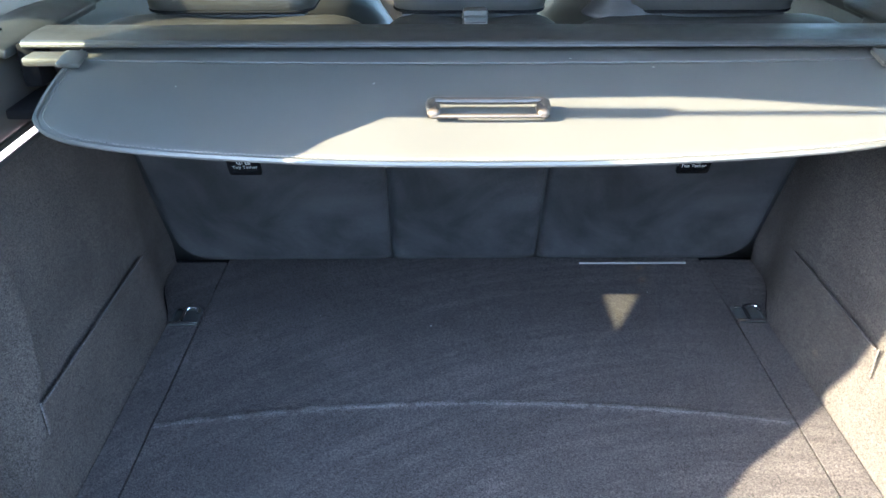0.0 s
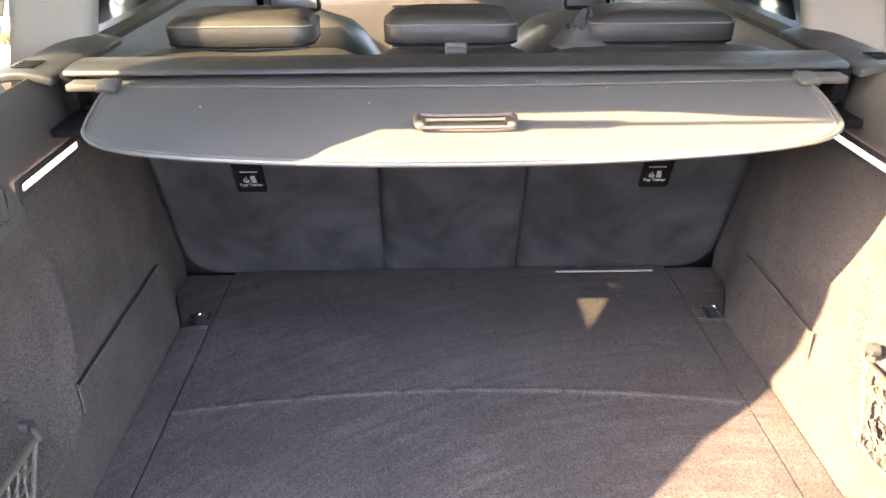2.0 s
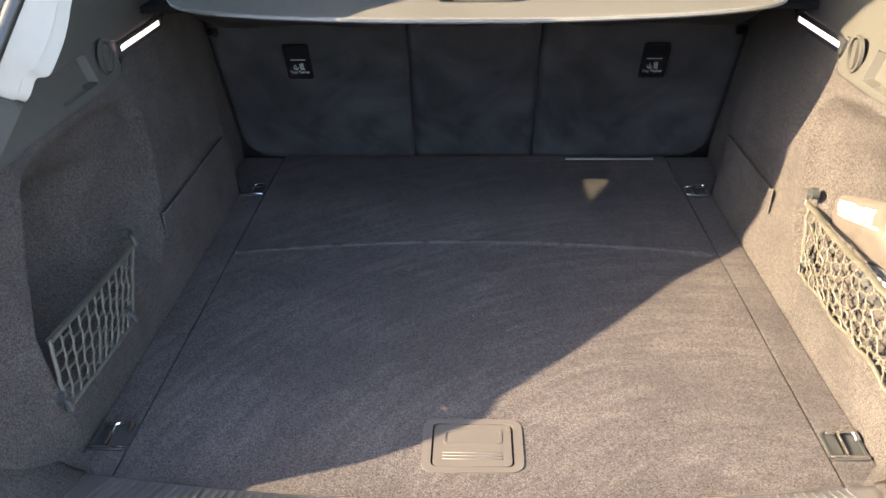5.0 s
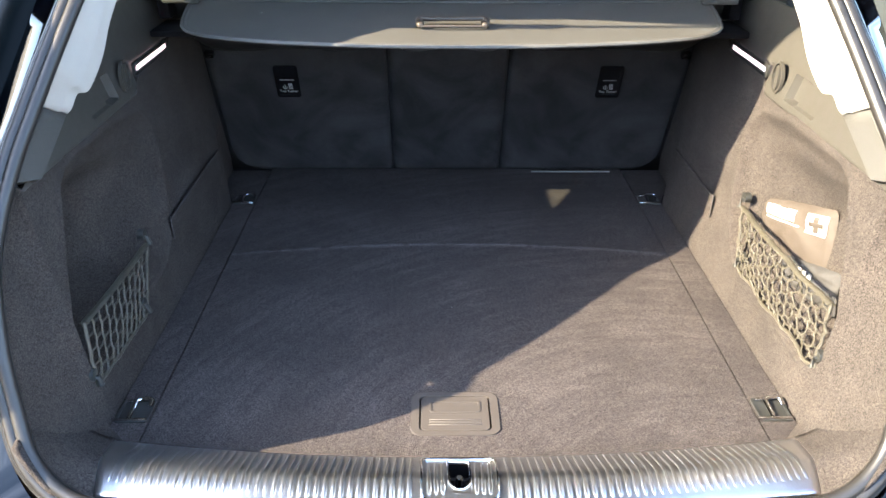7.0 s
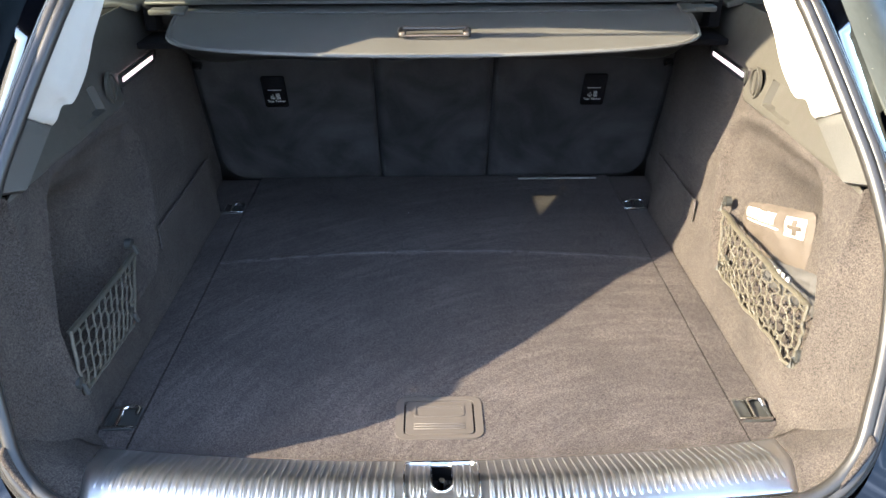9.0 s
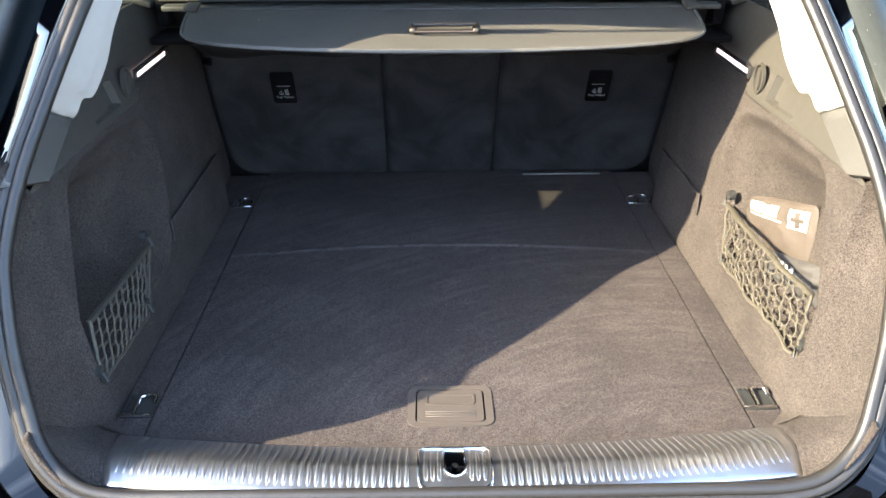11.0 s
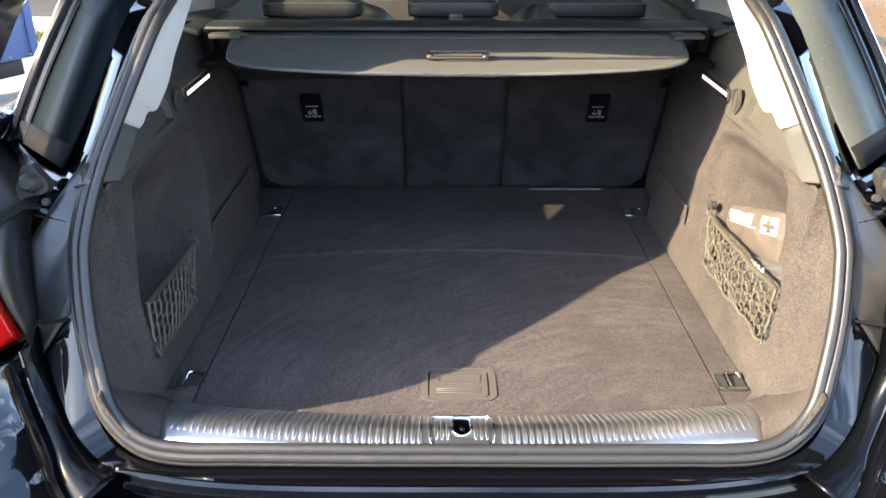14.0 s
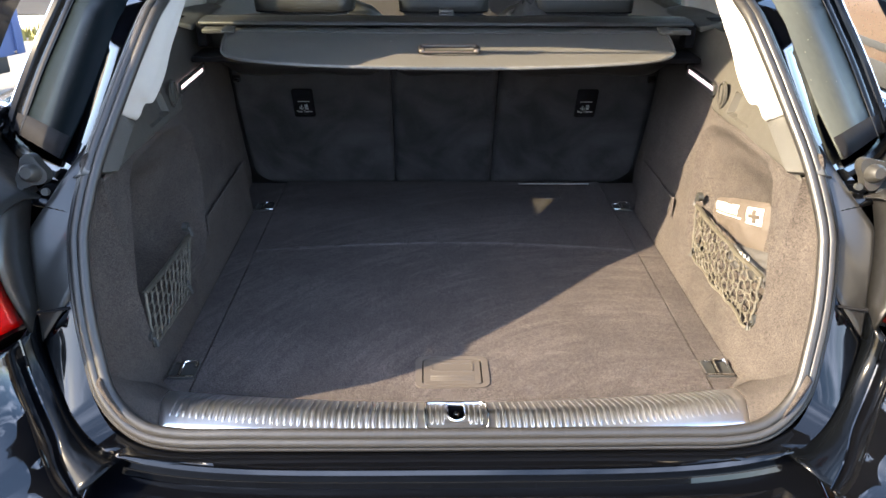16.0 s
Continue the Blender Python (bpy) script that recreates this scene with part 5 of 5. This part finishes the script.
kit, kf = pouch("first_aid_pouch", ((0.535, 0.519, 0.827), (0.572, 0.347, 0.876), (0.575, 0.330, 0.750), (0.533, 0.505, 0.738)), 0.016, "pouch", "taupe first aid pouch with a white cross behind the net")
cross_bg = patch("cross_patch", kf, 0.71, 0.94, 0.09, 0.36, "print", kit)
for a in ((0.80, 0.85, 0.12, 0.33), (0.75, 0.90, 0.195, 0.255)):
    f2 = lambda u, v: kf(u, v, 0.0024)
    patch("cross_bar", f2, *a, "pouch", cross_bg)
u = 0.13
for w in (0.05, 0.06, 0.05, 0.10, 0.05, 0.06):
    patch("print_bar", kf, u, u + w, 0.10 + 0.01 * (w > 0.07), 0.28, "print", kit)
    u += w + 0.012
patch("print_strip", kf, 0.15, 0.64, 0.30, 0.325, "print", kit)
vest, vf = pouch("vest_pouch", ((0.535, 0.41, 0.772), (0.552, 0.265, 0.815), (0.556, 0.262, 0.745), (0.537, 0.40, 0.730)), 0.014, "pouch2", "dark folded pouch with white stripes in the net")
for k in range(4):
    patch("stripe", vf, 0.30 + 0.10 * k, 0.36 + 0.10 * k, 0.12 + 0.03 * k, 0.30 + 0.05 * k, "print", vest)


# ---- other vehicles and the building ------------------------------------
def blue_trailer():
    th = thing("blue_trailer", "blue-grey box trailer parked on the concrete", "trailer", place=(-3.78, 2.76, 0))
    th.rotation_euler = (0, 0, radians(-26))
    body = part("box_body", box((1.6, 3.0, 0.75), (0, 0, 0.83), 0.012, 2), "blue", th)
    part("top_rail", box((1.64, 3.04, 0.05), (0, 0, 1.205), 0.01), "blue", body)
    part("skirt", box((1.5, 2.9, 0.10), (0, -0.03, 0.405), 0.01), "plastic", th)
    for y in (-1.485, -0.75, 0.0, 0.75, 1.47):
        part("side_post", box((0.02, 0.05, 0.74), (0.806, y, 0.83), 0.006), "blue", body)
    for k in range(24):
        part("rivet", tube([(0.80, -1.44 + 0.125 * k, 0.475), (0.806, -1.44 + 0.125 * k, 0.475)], 0.007, 8), "chrome", body)
    for x in (-0.66, 0.66):
        wheel(th, x, -0.3, 0.30, 0.18)
    part("axle", tube([(-0.66, -0.3, 0.30), (0.66, -0.3, 0.30)], 0.03, 10), "plastic", th)


blue_trailer()


def bronze_car():
    th = thing("bronze_car", "bronze hatchback parked on the concrete alongside", "car", place=(3.68, 4.4, 0))
    def side(s):
        def f(u, v):
            y = -2.0 + 4.0 * u
            z = 0.28 + 0.70 * v
            return (s * (0.86 + 0.05 * math.sin(math.pi * v) - 0.12 * smoothstep(0.85, 1, abs(2 * u - 1))), y, z)
        return f
    for s in (-1, 1):
        p = part("flank", grid(side(s), 40, 12), "bronze", th, solid=0.03, offset=0)
        part("rub_strip", box((0.02, 2.3, 0.05), (s * 0.91, 0.0, 0.47), 0.006), "plastic", th)
        part("sill_strip", box((0.06, 2.0, 0.16), (s * 0.87, 0.0, 0.31), 0.02), "plastic", th)
        for y in (-0.05, 0.95):
            part("door_gap", box((0.006, 0.006, 0.60), (s * 0.913, y, 0.66)), "groove", th)
        for y in (-1.25, 1.30):
            wheel(th, s * 0.84, y, 0.31, 0.2)
        part("side_glass", loft([[(s * 0.84, y, 0.98), (s * 0.62, y * 0.85, 1.40)] for y in (-1.4, -0.5, 0.5, 1.2)]), "glass", th, solid=0.01)
    part("roof", grid(lambda u, v: ((2 * u - 1) * 0.64, -1.25 + 2.3 * v, 1.40 + 0.06 * math.sin(math.pi * v)), 10, 12), "bronze", th, solid=0.02)
    part("bonnet", box((1.7, 4.0, 0.5), (0, 0, 0.70), 0.12, 4), "bronze", th)


bronze_car()


def verge():
    bm = bmesh.new()
    rnd = random.Random(4)
    for _ in range(2600):
        x, y = rnd.uniform(-14, -2.0), rnd.uniform(6.55, 6.95)
        h, a = rnd.uniform(0.05, 0.14), rnd.uniform(0, 6.28)
        dx, dy = 0.02 * math.cos(a), 0.02 * math.sin(a)
        v = [bm.verts.new((x - dx, y - dy, 0)), bm.verts.new((x + dx, y + dy, 0)), bm.verts.new((x + rnd.uniform(-0.05, 0.05), y + rnd.uniform(-0.05, 0.05), h))]
        bm.faces.new(v)
    tagged(part("grass_verge", bm, "grass", smooth=False), "strip of dry yellow-green grass by the building", "grass", kind="stuff")


verge()


def building():
    th = thing("building", "low dark clad building with a white plinth", "building", place=(-8, 7.37, 0))
    part("wall", box((16, 1.0, 3.2), (0, 0.3, 1.75), 0.01), "building", th)
    part("plinth", box((16.1, 1.2, 0.14), (0, 0.2, 0.07), 0.02), "plinth", th)


building()


def lint():
    """A few specks of white lint on the cover and the floor."""
    bm = bmesh.new()
    for x, y, z in ((-0.32, 0.655, cover_z(0.655) + 0.001), (-0.115, 0.668, cover_z(0.668) - 0.001), (0.10, 0.737, cover_z(0.737)), (0.19, 0.71, cover_z(0.71)), (-0.06, 0.90, FLOOR + 0.003),
                    (0.0, 0.47, FLOOR + 0.003), (0.31, 1.0, FLOOR + 0.003), (-0.24, 0.93, FLOOR + 0.003)):
        a = 37 * x + 11 * y
        tube([(x, y, z), (x + 0.001 * math.cos(a), y + 0.001 * math.sin(a), z + 0.0005), (x + 0.002 * math.cos(a + 0.6), y + 0.002 * math.sin(a + 0.6), z)], 0.0005, 4, bm=bm)
    tagged(part("lint", bm, "print"), "specks of white lint on cover and carpet", "lint", kind="stuff")


lint()
